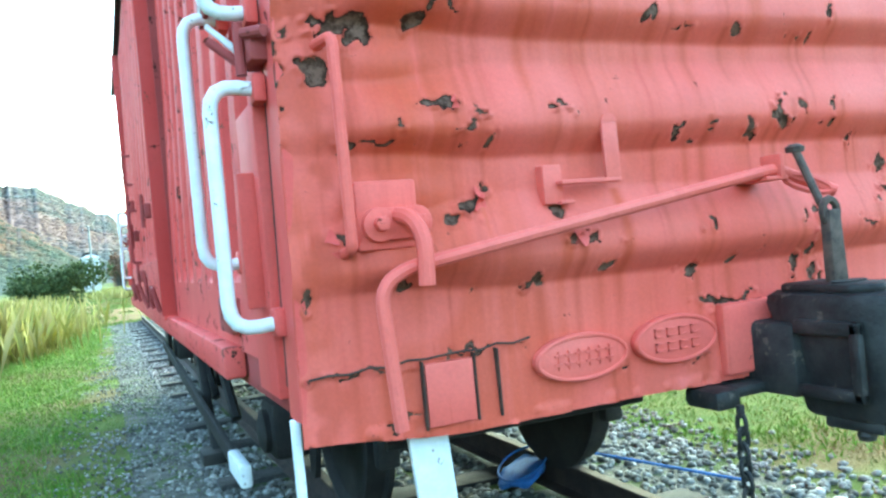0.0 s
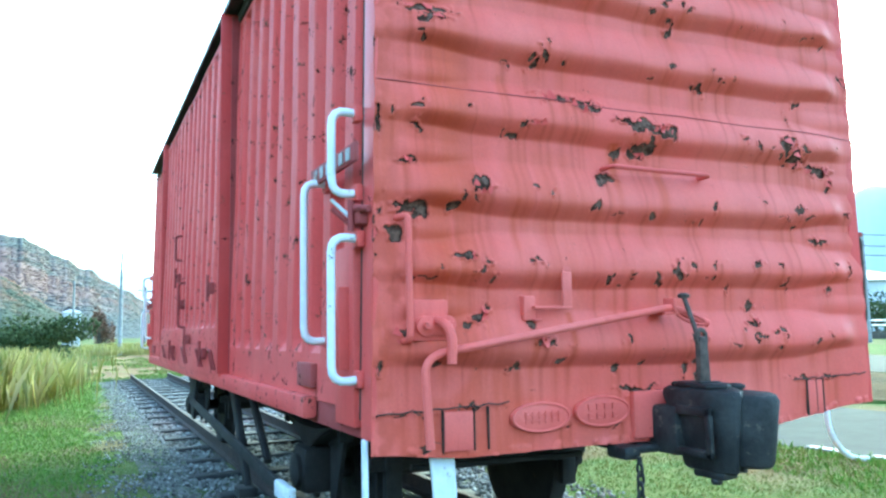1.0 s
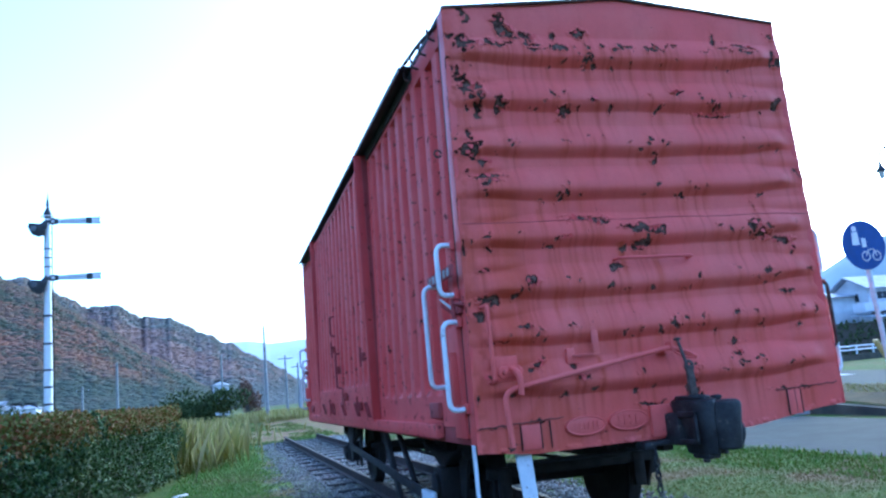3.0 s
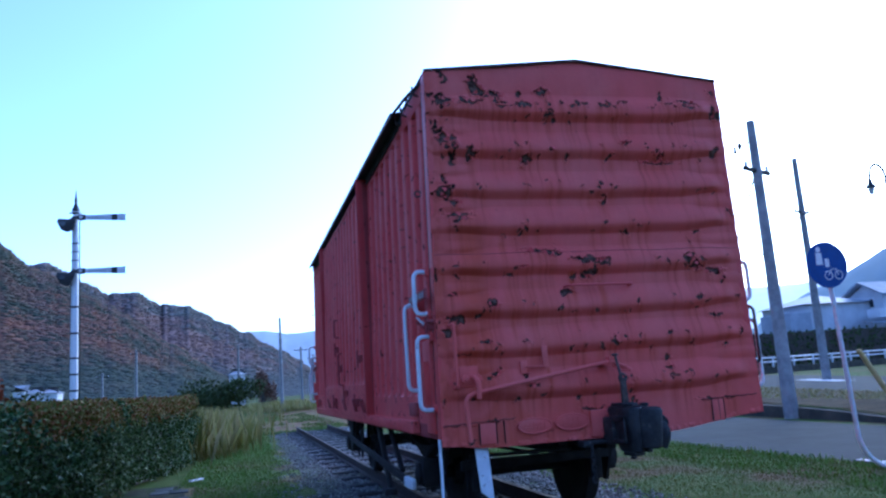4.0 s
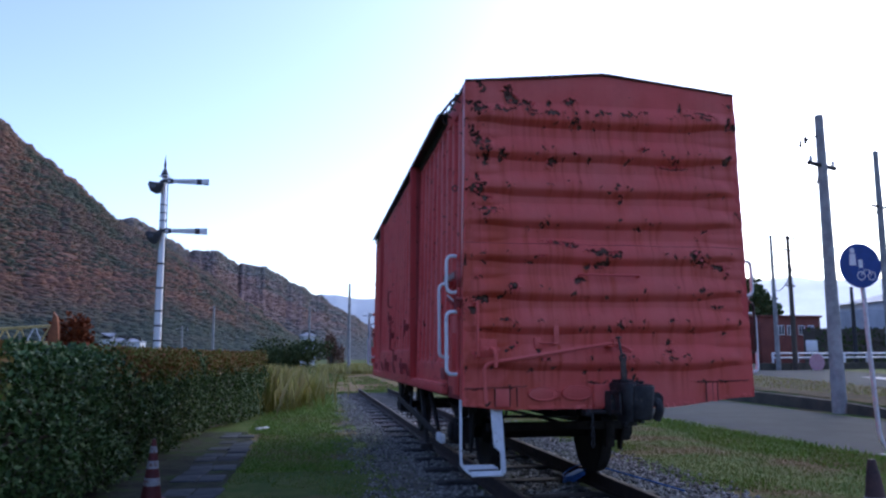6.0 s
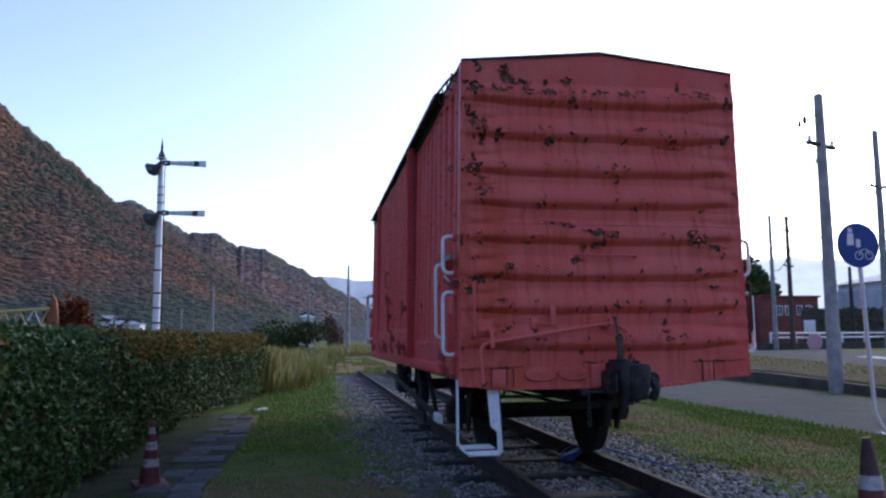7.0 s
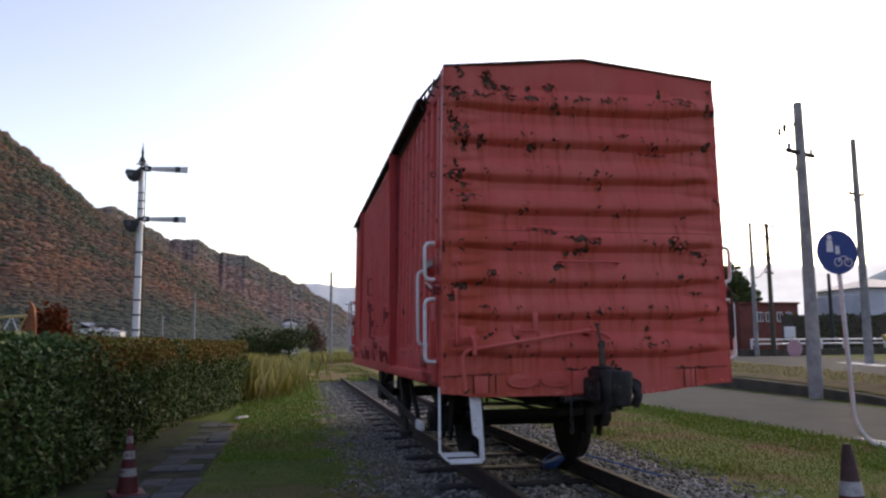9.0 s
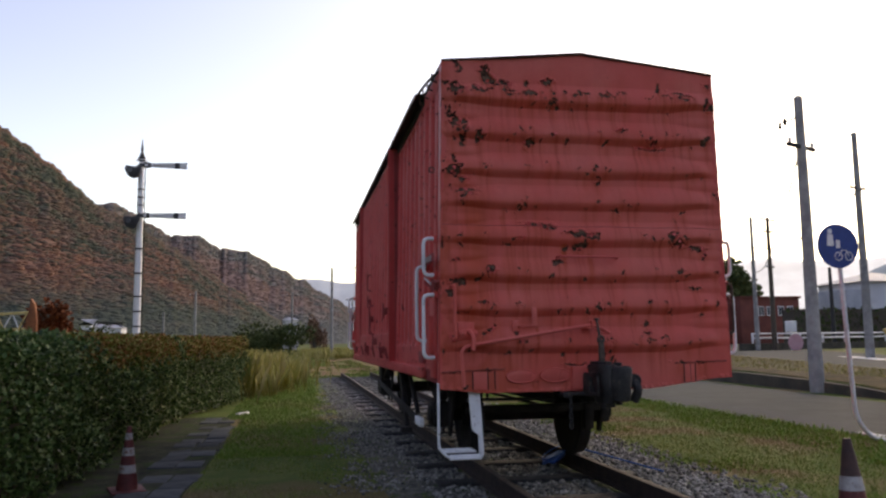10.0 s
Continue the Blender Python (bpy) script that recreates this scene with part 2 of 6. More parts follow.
M_GROUND = ground_material()
M_VERGE = surface("dry_verge_soil", (0.055, 0.042, 0.024), (0.12, 0.085, 0.042), 1.6, 1.0, bump=0.7, bump_scale=30, depth=0.03, spec=0.1)
M_SHADESOIL = surface("dark_soil", (0.026, 0.028, 0.02), (0.06, 0.065, 0.04), 3.0, 1.0, bump=0.7, bump_scale=30, depth=0.03, spec=0.1, spots=(0.035, 0.06, 0.015), spot_scale=2.5, spot_at=0.52)
M_DIRT = surface("bare_brown_earth", (0.14, 0.086, 0.044), (0.21, 0.13, 0.066), 0.8, 1.0, bump=0.6, bump_scale=24, depth=0.03, spec=0.1, spots=(0.15, 0.15, 0.045), spot_scale=1.1, spot_at=0.52)
M_LUSH = leaf_material("lush_grass_blades", [(0.1, 0.2, 0.03), (0.14, 0.255, 0.036), (0.18, 0.29, 0.05), (0.25, 0.29, 0.085)], 0.85)
M_GRASS = leaf_material("grass_blades", [(0.11, 0.19, 0.036), (0.14, 0.215, 0.044), (0.18, 0.235, 0.055), (0.27, 0.26, 0.1)], 0.9, patch=0.45, patch_col=(0.25, 0.2, 0.09))
M_HEDGE = leaf_material("hedge_leaves", [(0.02, 0.04, 0.012), (0.045, 0.088, 0.022), (0.07, 0.13, 0.032), (0.1, 0.162, 0.046), (0.17, 0.225, 0.08)], 0.55, spec=0.25)
M_HEDGETOP = leaf_material("autumn_hedge_tips", [(0.11, 0.17, 0.03), (0.2, 0.17, 0.04), (0.27, 0.11, 0.04), (0.17, 0.2, 0.04), (0.22, 0.075, 0.035)], 0.6)
M_REED = leaf_material("dry_reeds", [(0.26, 0.26, 0.06), (0.36, 0.31, 0.09), (0.46, 0.38, 0.17), (0.26, 0.28, 0.07)], 0.8)
M_BUSH = leaf_material("dark_bush_leaves", [(0.04, 0.06, 0.022), (0.07, 0.095, 0.034), (0.1, 0.12, 0.045)], 0.7)
M_BROWNBUSH = leaf_material("brown_leaves", [(0.18, 0.1, 0.07), (0.22, 0.125, 0.09), (0.15, 0.11, 0.075)], 0.8)
M_RUSTBUSH = leaf_material("rust_red_leaves", [(0.16, 0.042, 0.016), (0.22, 0.06, 0.022), (0.11, 0.035, 0.015)], 0.7)
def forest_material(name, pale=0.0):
    """Mixed woods: dark evergreen low down and in drifts, brown and rust crowns above, all greyed for haze; pale: share
    of grey haze mixed into the colour.
    """
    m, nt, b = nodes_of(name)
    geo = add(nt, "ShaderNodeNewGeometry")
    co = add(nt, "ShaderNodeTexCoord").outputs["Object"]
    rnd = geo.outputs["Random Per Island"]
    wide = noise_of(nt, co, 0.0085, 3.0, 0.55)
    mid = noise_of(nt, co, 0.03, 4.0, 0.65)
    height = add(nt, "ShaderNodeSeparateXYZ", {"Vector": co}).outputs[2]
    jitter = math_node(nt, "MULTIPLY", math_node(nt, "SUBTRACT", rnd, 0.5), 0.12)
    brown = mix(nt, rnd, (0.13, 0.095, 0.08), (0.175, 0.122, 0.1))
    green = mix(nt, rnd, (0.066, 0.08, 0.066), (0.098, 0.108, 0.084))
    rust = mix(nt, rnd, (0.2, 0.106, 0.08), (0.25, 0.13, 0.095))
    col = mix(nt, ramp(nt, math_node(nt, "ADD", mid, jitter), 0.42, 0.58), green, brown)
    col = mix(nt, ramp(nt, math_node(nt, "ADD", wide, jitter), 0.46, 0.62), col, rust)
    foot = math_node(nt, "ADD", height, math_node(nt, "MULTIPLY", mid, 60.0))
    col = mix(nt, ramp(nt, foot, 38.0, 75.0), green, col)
    # haze over the farther ridge, mixed into the base colour as grey
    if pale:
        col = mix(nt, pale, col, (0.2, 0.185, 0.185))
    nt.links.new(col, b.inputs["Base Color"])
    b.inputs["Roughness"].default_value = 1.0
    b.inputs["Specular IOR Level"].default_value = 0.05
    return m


M_FOREST, M_HAZEDWOOD = forest_material("autumn_forest"), forest_material("leafless_far_forest", 0.4)


# far hills: haze imitated by a blue-grey colour and a faint glow
def hazed_glow_material(name, colour, glow):
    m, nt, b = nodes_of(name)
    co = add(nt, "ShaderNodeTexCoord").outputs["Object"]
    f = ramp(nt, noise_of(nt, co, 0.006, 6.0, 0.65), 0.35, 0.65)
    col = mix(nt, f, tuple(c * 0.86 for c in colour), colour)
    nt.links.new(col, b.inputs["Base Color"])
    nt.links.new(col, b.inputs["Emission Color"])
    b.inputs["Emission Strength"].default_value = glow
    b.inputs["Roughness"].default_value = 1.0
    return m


M_FARBLUE = hazed_glow_material("far_blue_hills", (0.25, 0.29, 0.36), 0.3)
M_FARPALE = hazed_glow_material("far_pale_hills", (0.5, 0.52, 0.56), 0.55)
M_RIGHTHILL = hazed_glow_material("hazy_wooded_hill", (0.1, 0.14, 0.19), 0.35)


# ---- mesh helpers ----
def empty(name, at=(0, 0, 0)):
    e = new(name)
    e.empty_display_size = 0.2
    e.location = at
    return e


def part(name, bm, material, parent=None, label=""):
    me = bpy.data.meshes.new(name)
    bm.to_mesh(me)
    bm.free()
    me.materials.append(material)
    me.shade_smooth()
    me.set_sharp_from_angle(angle=radians(34))
    ob = new(name, me)
    if parent:
        ob.parent = parent
    if label:
        tagged(ob, label)
    return ob


def raw(name, verts, faces, material, parent=None, smooth=False):
    me = bpy.data.meshes.new(name)
    me.from_pydata([tuple(v) for v in verts], [], [tuple(f) for f in faces])
    me.materials.append(material)
    if smooth:
        me.shade_smooth()
    ob = new(name, me)
    if parent:
        ob.parent = parent
    return ob


def box(bm, lo, hi, bevel=0.0):
    """A block between two corners, with rounded edges if bevel is given."""
    r = bmesh.ops.create_cube(bm, size=1.0)
    vs = r["verts"]
    for v in vs:
        v.co = Vector([lo[i] + (v.co[i] + 0.5) * (hi[i] - lo[i]) for i in range(3)])
    if bevel:
        es = list({e for v in vs for e in v.link_edges})
        bmesh.ops.bevel(bm, geom=es, offset=bevel, segments=2, affect="EDGES", profile=0.5)
    return vs


def tube(bm, points, r, sides=10, taper=1.0, closed=False):
    """A round bar along a polyline."""
    pts = [Vector(p) for p in points]
    n = len(pts)
    rings, ref = [], None
    for i, p in enumerate(pts):
        a, c = (pts[i - 1], pts[(i + 1) % n]) if closed else (pts[max(i - 1, 0)], pts[min(i + 1, n - 1)])
        d = (c - a).normalized()
        if ref is None:
            ref = d.orthogonal().normalized()
        ref = (ref - d * ref.dot(d)).normalized()
        side = d.cross(ref)
        rr = r * (1 + (taper - 1) * i / max(n - 1, 1))
        rings.append([bm.verts.new(p + (ref * math.cos(q) + side * math.sin(q)) * rr) for q in [2 * math.pi * k / sides for k in range(sides)]])
    for i in range(n if closed else n - 1):
        a, b = rings[i], rings[(i + 1) % n]
        for k in range(sides):
            bm.faces.new((a[k], a[(k + 1) % sides], b[(k + 1) % sides], b[k]))
    if not closed:
        bm.faces.new(rings[0][::-1])
        bm.faces.new(rings[-1])


def bend(points, r=0.03, steps=4):
    """Rounds the inner corners of a polyline."""
    pts = [Vector(p) for p in points]
    out = [pts[0]]
    for a, b, c in zip(pts, pts[1:], pts[2:]):
        p, q = b + (a - b).normalized() * r, b + (c - b).normalized() * r
        for k in range(steps + 1):
            u = k / steps
            out.append(p * (1 - u) ** 2 + b * 2 * u * (1 - u) + q * u ** 2)
    return out + [pts[-1]]


def lathe(bm, profile, at=(0, 0, 0), sides=20, axis="z"):
    """Turns (radius, height) pairs round an axis."""
    rings = []
    for r, h in profile:
        ring = []
        for k in range(sides):
            q = 2 * math.pi * k / sides
            u, v = r * math.cos(q), r * math.sin(q)
            co = {"z": (u, v, h), "x": (h, u, v), "y": (u, h, v)}[axis]
            ring.append(bm.verts.new(Vector(at) + Vector(co)))
        rings.append(ring)
    for a, b in zip(rings, rings[1:]):
        for k in range(sides):
            bm.faces.new((a[k], a[(k + 1) % sides], b[(k + 1) % sides], b[k]))
    bm.faces.new(rings[0][::-1])
    bm.faces.new(rings[-1])
    bmesh.ops.recalc_face_normals(bm, faces=bm.faces)


def prism(bm, outline, lo, hi, axis="z", bevel=0.0):
    """Extrudes an outline of 2D points between two levels of an axis."""
    def co(u, v, w):
        return {"z": (u, v, w), "y": (u, w, v), "x": (w, u, v)}[axis]
    a = [bm.verts.new(co(u, v, lo)) for u, v in outline]
    b = [bm.verts.new(co(u, v, hi)) for u, v in outline]
    fs = [bm.faces.new(a), bm.faces.new(b[::-1])]
    for i in range(len(a)):
        j = (i + 1) % len(a)
        fs.append(bm.faces.new((a[i], b[i], b[j], a[j])))
    bmesh.ops.recalc_face_normals(bm, faces=fs)
    if bevel:
        es = list({e for f in fs for e in f.edges})
        bmesh.ops.bevel(bm, geom=es, offset=bevel, segments=2, affect="EDGES", profile=0.5)


def made(*calls):
    bm = bmesh.new()
    for fn, *args in calls:
        fn(bm, *args)
    return bm


def step(x, lo, hi):
    u = np.clip((x - lo) / (hi - lo), 0, 1)
    return u * u * (3 - 2 * u)


def value_noise(x, y, seed, cell):
    """Smooth 2D noise in 0..1 on arrays."""
    rng = np.random.RandomState(seed)
    table = rng.rand(64, 64)
    u, v = np.asarray(x) / cell, np.asarray(y) / cell
    i, j = np.floor(u).astype(int), np.floor(v).astype(int)
    fu, fv = u - i, v - j
    fu, fv = fu * fu * (3 - 2 * fu), fv * fv * (3 - 2 * fv)
    g = lambda a, b: table[a % 64, b % 64]
    return (g(i, j) * (1 - fu) + g(i + 1, j) * fu) * (1 - fv) + (g(i, j + 1) * (1 - fu) + g(i + 1, j + 1) * fu) * fv


# ---- ground, roads ----
GROUND = -0.2


def sheet(name, outline, z, material, label, category, thick=0.004):
    bm = made((prism, outline, z - thick, z))
    return tagged(part(name, bm, material), label, category, kind="structure")


bm = bmesh.new()
bmesh.ops.create_circle(bm, cap_ends=True, radius=4500, segments=64)
for v in bm.verts:
    v.co.z = GROUND
tagged(part("ground", bm, M_GROUND), "mown grass and bare earth with dry patches", "ground", kind="structure")

sheet("road", [(5.85, -30), (9.4, -30), (9.75, 8.6), (10.6, 18.0), (13.5, 52.0), (20.0, 140), (5.4, 140), (5.3, 20), (5.25, 10), (5.34, 6.5), (5.55, 3.5)], GROUND + 0.008, M_ASPHALT, "grey asphalt lane beside the railway lawn", "road")
TERRACE = 0.2


def bank_top(y):
    """The ground beyond the lane climbs to a terrace, held by a low wall."""
    return float(np.interp(y, [5, 6.5, 8, 10, 12, 15], [-0.19, -0.16, -0.04, 0.08, 0.15, TERRACE]))


def wall_x(y):
    return 10.3 + 0.075 * (y - 8.6) + 0.9 * max(0.0, 7.5 - y)


def verge_x(y):
    return float(np.interp(y, [5, 6.5, 14.2, 21, 31, 52, 105], [12.4, 12.4, 14.6, 17.1, 20.2, 28.2, 50.4]))


def strip(rows, material, name, label, category):
    """A long surface lofted through rows of points."""
    bm = bmesh.new()
    rings = [[bm.verts.new(p) for p in row] for row in rows]
    for a, b in zip(rings, rings[1:]):
        for k in range(len(a) - 1):
            bm.faces.new((a[k], b[k], b[k + 1], a[k + 1]))
    bm.faces.new(rings[0])
    bm.faces.new(rings[-1][::-1])
    bmesh.ops.recalc_face_normals(bm, faces=bm.faces)
    return tagged(part(name, bm, material), label, category, kind="structure")


ys = [5, 6.5, 7.5, 8.5, 10, 11, 12, 13.5, 15, 18, 21, 26, 31, 40, 52, 75, 105, 140]
strip([[(wall_x(y) + 0.1, y, GROUND - 0.1), (wall_x(y) + 0.14, y, bank_top(y) - 0.03), (wall_x(y) + 0.8, y, bank_top(y)), (wall_x(y) + 2.6, y, TERRACE), (260, y, TERRACE), (260, y, GROUND - 0.1)] for y in ys],
      M_GROUND, "terrace", "grassy terrace above the lane", "ground")
strip([[(wall_x(y) - 0.03, y, GROUND - 0.1), (wall_x(y), y, bank_top(y) - 0.07), (wall_x(y) + 0.2, y, bank_top(y) - 0.05), (wall_x(y) + 0.22, y, GROUND - 0.1)] for y in ys[2:]],
      M_DARKWALL, "retaining_wall", "low dark mossy retaining wall along the lane", "wall")
strip([[(wall_x(y) + 0.22, y, bank_top(y) - 0.1), (wall_x(y) + 0.22, y, bank_top(y) - 0.015), (wall_x(y) + 0.8, y, bank_top(y) + 0.012), (min(wall_x(y) + 2.6, verge_x(y) - 0.02), y, TERRACE + 0.012), (verge_x(y), y, TERRACE + 0.012),
        (verge_x(y), y, TERRACE - 0.1)] for y in ys[1:]],
      M_VERGE, "verge", "brown dry grass verge between the roads", "verge")
sheet("road_2", [(12.5, 6.0), (14.6, 14.2), (17.1, 21), (20.2, 31), (28.2, 52), (50.4, 105), (66, 112), (41, 61), (30.3, 36), (24.3, 23), (19.5, 10), (17.5, 6.0)], TERRACE + 0.01, M_ASPHALT,
      "second asphalt road on the terrace past the verge", "road")

sheet("bare_earth", [(-3.3, 27.0), (-2.2, 26.2), (-1.2, 25.2), (0.5, 24.9), (2.4, 25.6), (3.6, 33), (5.0, 47), (5.0, 62), (3.0, 78), (-0.6, 66), (-2.0, 52), (-3.2, 44), (-3.0, 34)], GROUND + 0.006, M_DIRT,
      "bare brown earth with weeds past the end of the wagon", "ground")

# dashes of white kerb paint along the lane
bm = made((box, (5.6, -0.25, GROUND + 0.004), (5.7, 0.25, GROUND + 0.02)))
dash = tagged(part("lane_dash", bm, M_ROADPAINT), "worn white dash painted along the lane edge", "road marking", "lane dashes", "structure")
for k in range(1, 13):
    copy_thing(dash, pose(0, k * 0.82 - 6.0, 0))
dash.location.y = -6.0
bm = made((prism, [(20.6, 21.5), (21.2, 21.1), (23.7, 26.8), (23.1, 27.2)], TERRACE + 0.008, TERRACE + 0.016))
tagged(part("road_arrow", bm, M_ROADPAINT), "white marking painted on the second road", "road marking", kind="structure")

# dark soil by the hedge; the hedge's shade is put into its colour too
sheet("soil_strip", [(-4.9, -10.0), (-3.5, -10.0), (-3.55, -4.0), (-3.3, -1.0), (-3.38, 2.0), (-3.3, 5.0), (-3.42, 8.0), (-3.6, 9.4), (-4.4, 9.6), (-4.8, 6.0)], GROUND + 0.006, M_SHADESOIL,
      "dark trodden soil along the foot of the hedge, its shade painted in", "soil")

# paving slabs beside the hedge
path = tagged(empty("paved_path", (0, 0, GROUND)), "grey paving slabs in a strip beside the hedge", "path", kind="structure")
slab = None
for i in range(38):
    for j in range(2):
        if (i * 7 + j * 5) % 11 in (0, 3, 8):
            continue
        x0, y0 = -3.95 + 0.3 * j + 0.03 * math.sin(i * 1.7), -7.9 + i * 0.45
        if slab is None:
            slab = part("slab", made((box, (0, 0, -0.05), (0.285, 0.43, 0.014), 0.008)), M_PAVER, path)
            s = slab
        else:
            s = new("slab", slab.data)
            s.parent = path
        s.location = (x0, y0, 0.007 * math.sin(i * 5.1 + j))
        s.rotation_euler = (0.012 * math.sin(i * 3.3), 0.012 * math.cos(i * 2.1 + j), 0.05 * math.sin(i * 7 + j))


# ---- track ----
def rail(x):
    o = [(-0.06, -0.153), (0.06, -0.153), (0.06, -0.142), (0.012, -0.128), (0.009, -0.04), (0.032, -0.03), (0.032, -0.006), (0.026, 0), (-0.026, 0), (-0.032, -0.006),
         (-0.032, -0.03), (-0.009, -0.04), (-0.012, -0.128), (-0.06, -0.142)]
    bm = made((prism, [(x + u, v) for u, v in o], -16.0, 24.8, "y"))
    return tagged(part("rail", bm, M_RAIL), "rust-brown steel rail on timber sleepers", "rail", "rails")


rail(-0.566)
rail(0.566)
bm = made((box, (-1.02, -0.105, -0.29), (1.02, 0.105, -0.152), 0.012))
sleeper = tagged(part("sleeper", bm, M_SLEEPER), "dark weathered timber sleeper set in ballast", "sleeper", "sleepers")
PITCH = 1.03
SLEEPER_YS = [-15.94 + PITCH * k for k in range(40)]
for k, y in enumerate(SLEEPER_YS):
    m = pose(0.03 * math.sin(k * 2.3), y, 0, 0, 0, 1.2 * math.sin(k * 4.1))
    if k == 0:
        sleeper.matrix_basis = m
    else:
        copy_thing(sleeper, m)


def blob_shape(seed, jitter=0.28):
    """Corners and faces of a rough twenty-sided lump."""
    bm = bmesh.new()
    bmesh.ops.create_icosphere(bm, subdivisions=1, radius=1.0)
    rng = np.random.RandomState(seed)
    v = np.array([p.co[:] for p in bm.verts])
    v *= 1 + jitter * (rng.rand(len(v), 1) * 2 - 1)
    f = np.array([[q.index for q in p.verts] for p in bm.faces])
    bm.free()
    return v, f


def scatter(name, shapes, places, sizes, turns, material, squash=(1, 1, 1), tilt=0.0):
    """Many copies of small shapes, each turned and scaled, in one mesh."""
    rng = np.random.RandomState(11)
    V, F, base = [], [], 0
    pick = rng.randint(0, len(shapes), len(places))
    for i, p in enumerate(places):
        v, f = shapes[pick[i]]
        c, s = math.cos(turns[i]), math.sin(turns[i])
        w = v * np.asarray(squash) * sizes[i]
        if tilt:
            a = tilt * (rng.rand() * 2 - 1)
            ca, sa = math.cos(a), math.sin(a)
            w = np.stack([w[:, 0], w[:, 1] * ca - w[:, 2] * sa, w[:, 1] * sa + w[:, 2] * ca], 1)
        w = np.stack([w[:, 0] * c - w[:, 1] * s, w[:, 0] * s + w[:, 1] * c, w[:, 2]], 1) + p
        V.append(w)
        F.append(f + base)
        base += len(v)
    V = np.concatenate(V)
    me = bpy.data.meshes.new(name)
    me.vertices.add(len(V))
    me.vertices.foreach_set("co", V.ravel())
    k = F[0].shape[1]
    F = np.concatenate(F)
    me.loops.add(F.size)
    me.loops.foreach_set("vertex_index", F.ravel().astype(np.int32))
    me.polygons.add(len(F))
    me.polygons.foreach_set("loop_start", np.arange(0, F.size, k, dtype=np.int32))
    me.polygons.foreach_set("loop_total", np.full(len(F), k, dtype=np.int32))
    me.update(calc_edges=True)
    me.validate()
    me.materials.append(material)
    return new(name, me)


# shoulder under the stones
bed = [(-1.95, GROUND - 0.02), (-1.3, -0.19), (1.4, -0.19), (2.1, GROUND - 0.02)]
tagged(part("ballast_bed", made((prism, bed, -16.0, 25.6, "y")), M_BED), "grey gravel bed under the track", "ballast", kind="structure")
rng = np.random.RandomState(4)
N = 60000
y = np.where(rng.rand(N) < 0.1, rng.uniform(-16, -4.5, N), -4.5 + 30 * rng.rand(N) ** 1.4)
x = rng.uniform(-2.15, 2.2, N)
x += 0.35 * (rng.rand(N) - 0.5)
keep = (np.abs(x) < 1.75 + 0.55 * rng.rand(N) ** 2 - 0.035 * np.clip(y - 4, 0, 14)) & (np.abs(np.abs(x) - 0.566) > 0.07)
ph = np.abs(((y + 15.94) / PITCH + 0.5) % 1.0 - 0.5) * PITCH
keep &= ~((ph < 0.125) & (np.abs(x) < 1.04) & (rng.rand(N) < 0.97))
keep &= (x > -1.15) | (value_noise(x + 20, y + 20, 19, 0.45) + 0.35 * rng.rand(N) > 0.5)
x, y = x[keep], y[keep]
z = np.where(np.abs(x) < 1.3, -0.192, -0.192 - 0.014 * (np.abs(x) - 1.3)) + 0.014 * rng.rand(len(x))
scatter_stones = scatter("ballast", [blob_shape(k) for k in range(6)], np.stack([x, y, z], 1), (0.012 + 0.018 * rng.rand(len(x))) * np.where(x < -1.1, 0.62, 1.0), rng.rand(len(x)) * 6.28, M_STONE, (1.15, 0.95, 0.75), 0.7)
tagged(scatter_stones, "loose grey crushed-stone ballast round the track", "ballast", kind="stuff")


# ---- the wagon ----
LENGTH, SILL, EAVE, PEAK = 9.0, 0.87, 3.49, 3.61
wagon = tagged(empty("railway_wagon"), "old red steel box wagon with corrugated sides, rusting on its track", "railway wagon")


def half_width(z):
    """The ends narrow slightly towards the eaves."""
    return 1.245 - 0.045 * (z - SILL) / (EAVE - SILL)


# bare rusty patches of the end: x, z and half sizes
PATCHES_TOP = [(-0.85, 3.42, 0.043, 0.048), (-0.8, 3.36, 0.072, 0.043), (-0.69, 3.31, 0.096, 0.024), (-0.48, 3.33, 0.024, 0.029), (-0.28, 3.35, 0.064, 0.034), (-1.05, 3.25, 0.061, 0.043),
               (-0.92, 3.26, 0.038, 0.033), (0.7, 3.33, 0.031, 0.046), (0.9, 3.29, 0.094, 0.013), (1.15, 3.38, 0.021, 0.021), (-1.08, 2.98, 0.079, 0.037), (-1.02, 2.92, 0.033, 0.023),
               (-0.89, 2.85, 0.033, 0.047), (-0.49, 2.82, 0.043, 0.043), (-0.26, 2.89, 0.043, 0.024), (-0.15, 2.85, 0.024, 0.029), (0.32, 2.95, 0.045, 0.015), (0.64, 2.85, 0.035, 0.03),
               (0.59, 2.81, 0.16, 0.011), (0.21, 2.83, 0.029, 0.02)]
PATCHES_MID = [(-1.1, 2.57, 0.05, 0.041), (-1.02, 2.5, 0.037, 0.028), (-0.83, 2.59, 0.015, 0.03), (0.12, 2.51, 0.024, 0.029), (-1.04, 2.41, 0.101, 0.018), (-1.0, 2.37, 0.055, 0.02), (0.88, 2.24, 0.015, 0.025),
               (1.17, 2.42, 0.026, 0.036), (1.12, 2.89, 0.03, 0.04), (1.15, 3.2, 0.042, 0.037), (-0.43, 2.137, 0.125, 0.013), (-0.36, 2.11, 0.06, 0.026), (-0.05, 2.06, 0.138, 0.027), (0.02, 2.04, 0.074, 0.025),
               (-0.57, 2.02, 0.033, 0.011), (-0.18, 1.95, 0.026, 0.031), (-0.06, 1.96, 0.044, 0.034), (-0.25, 1.82, 0.032, 0.028)]
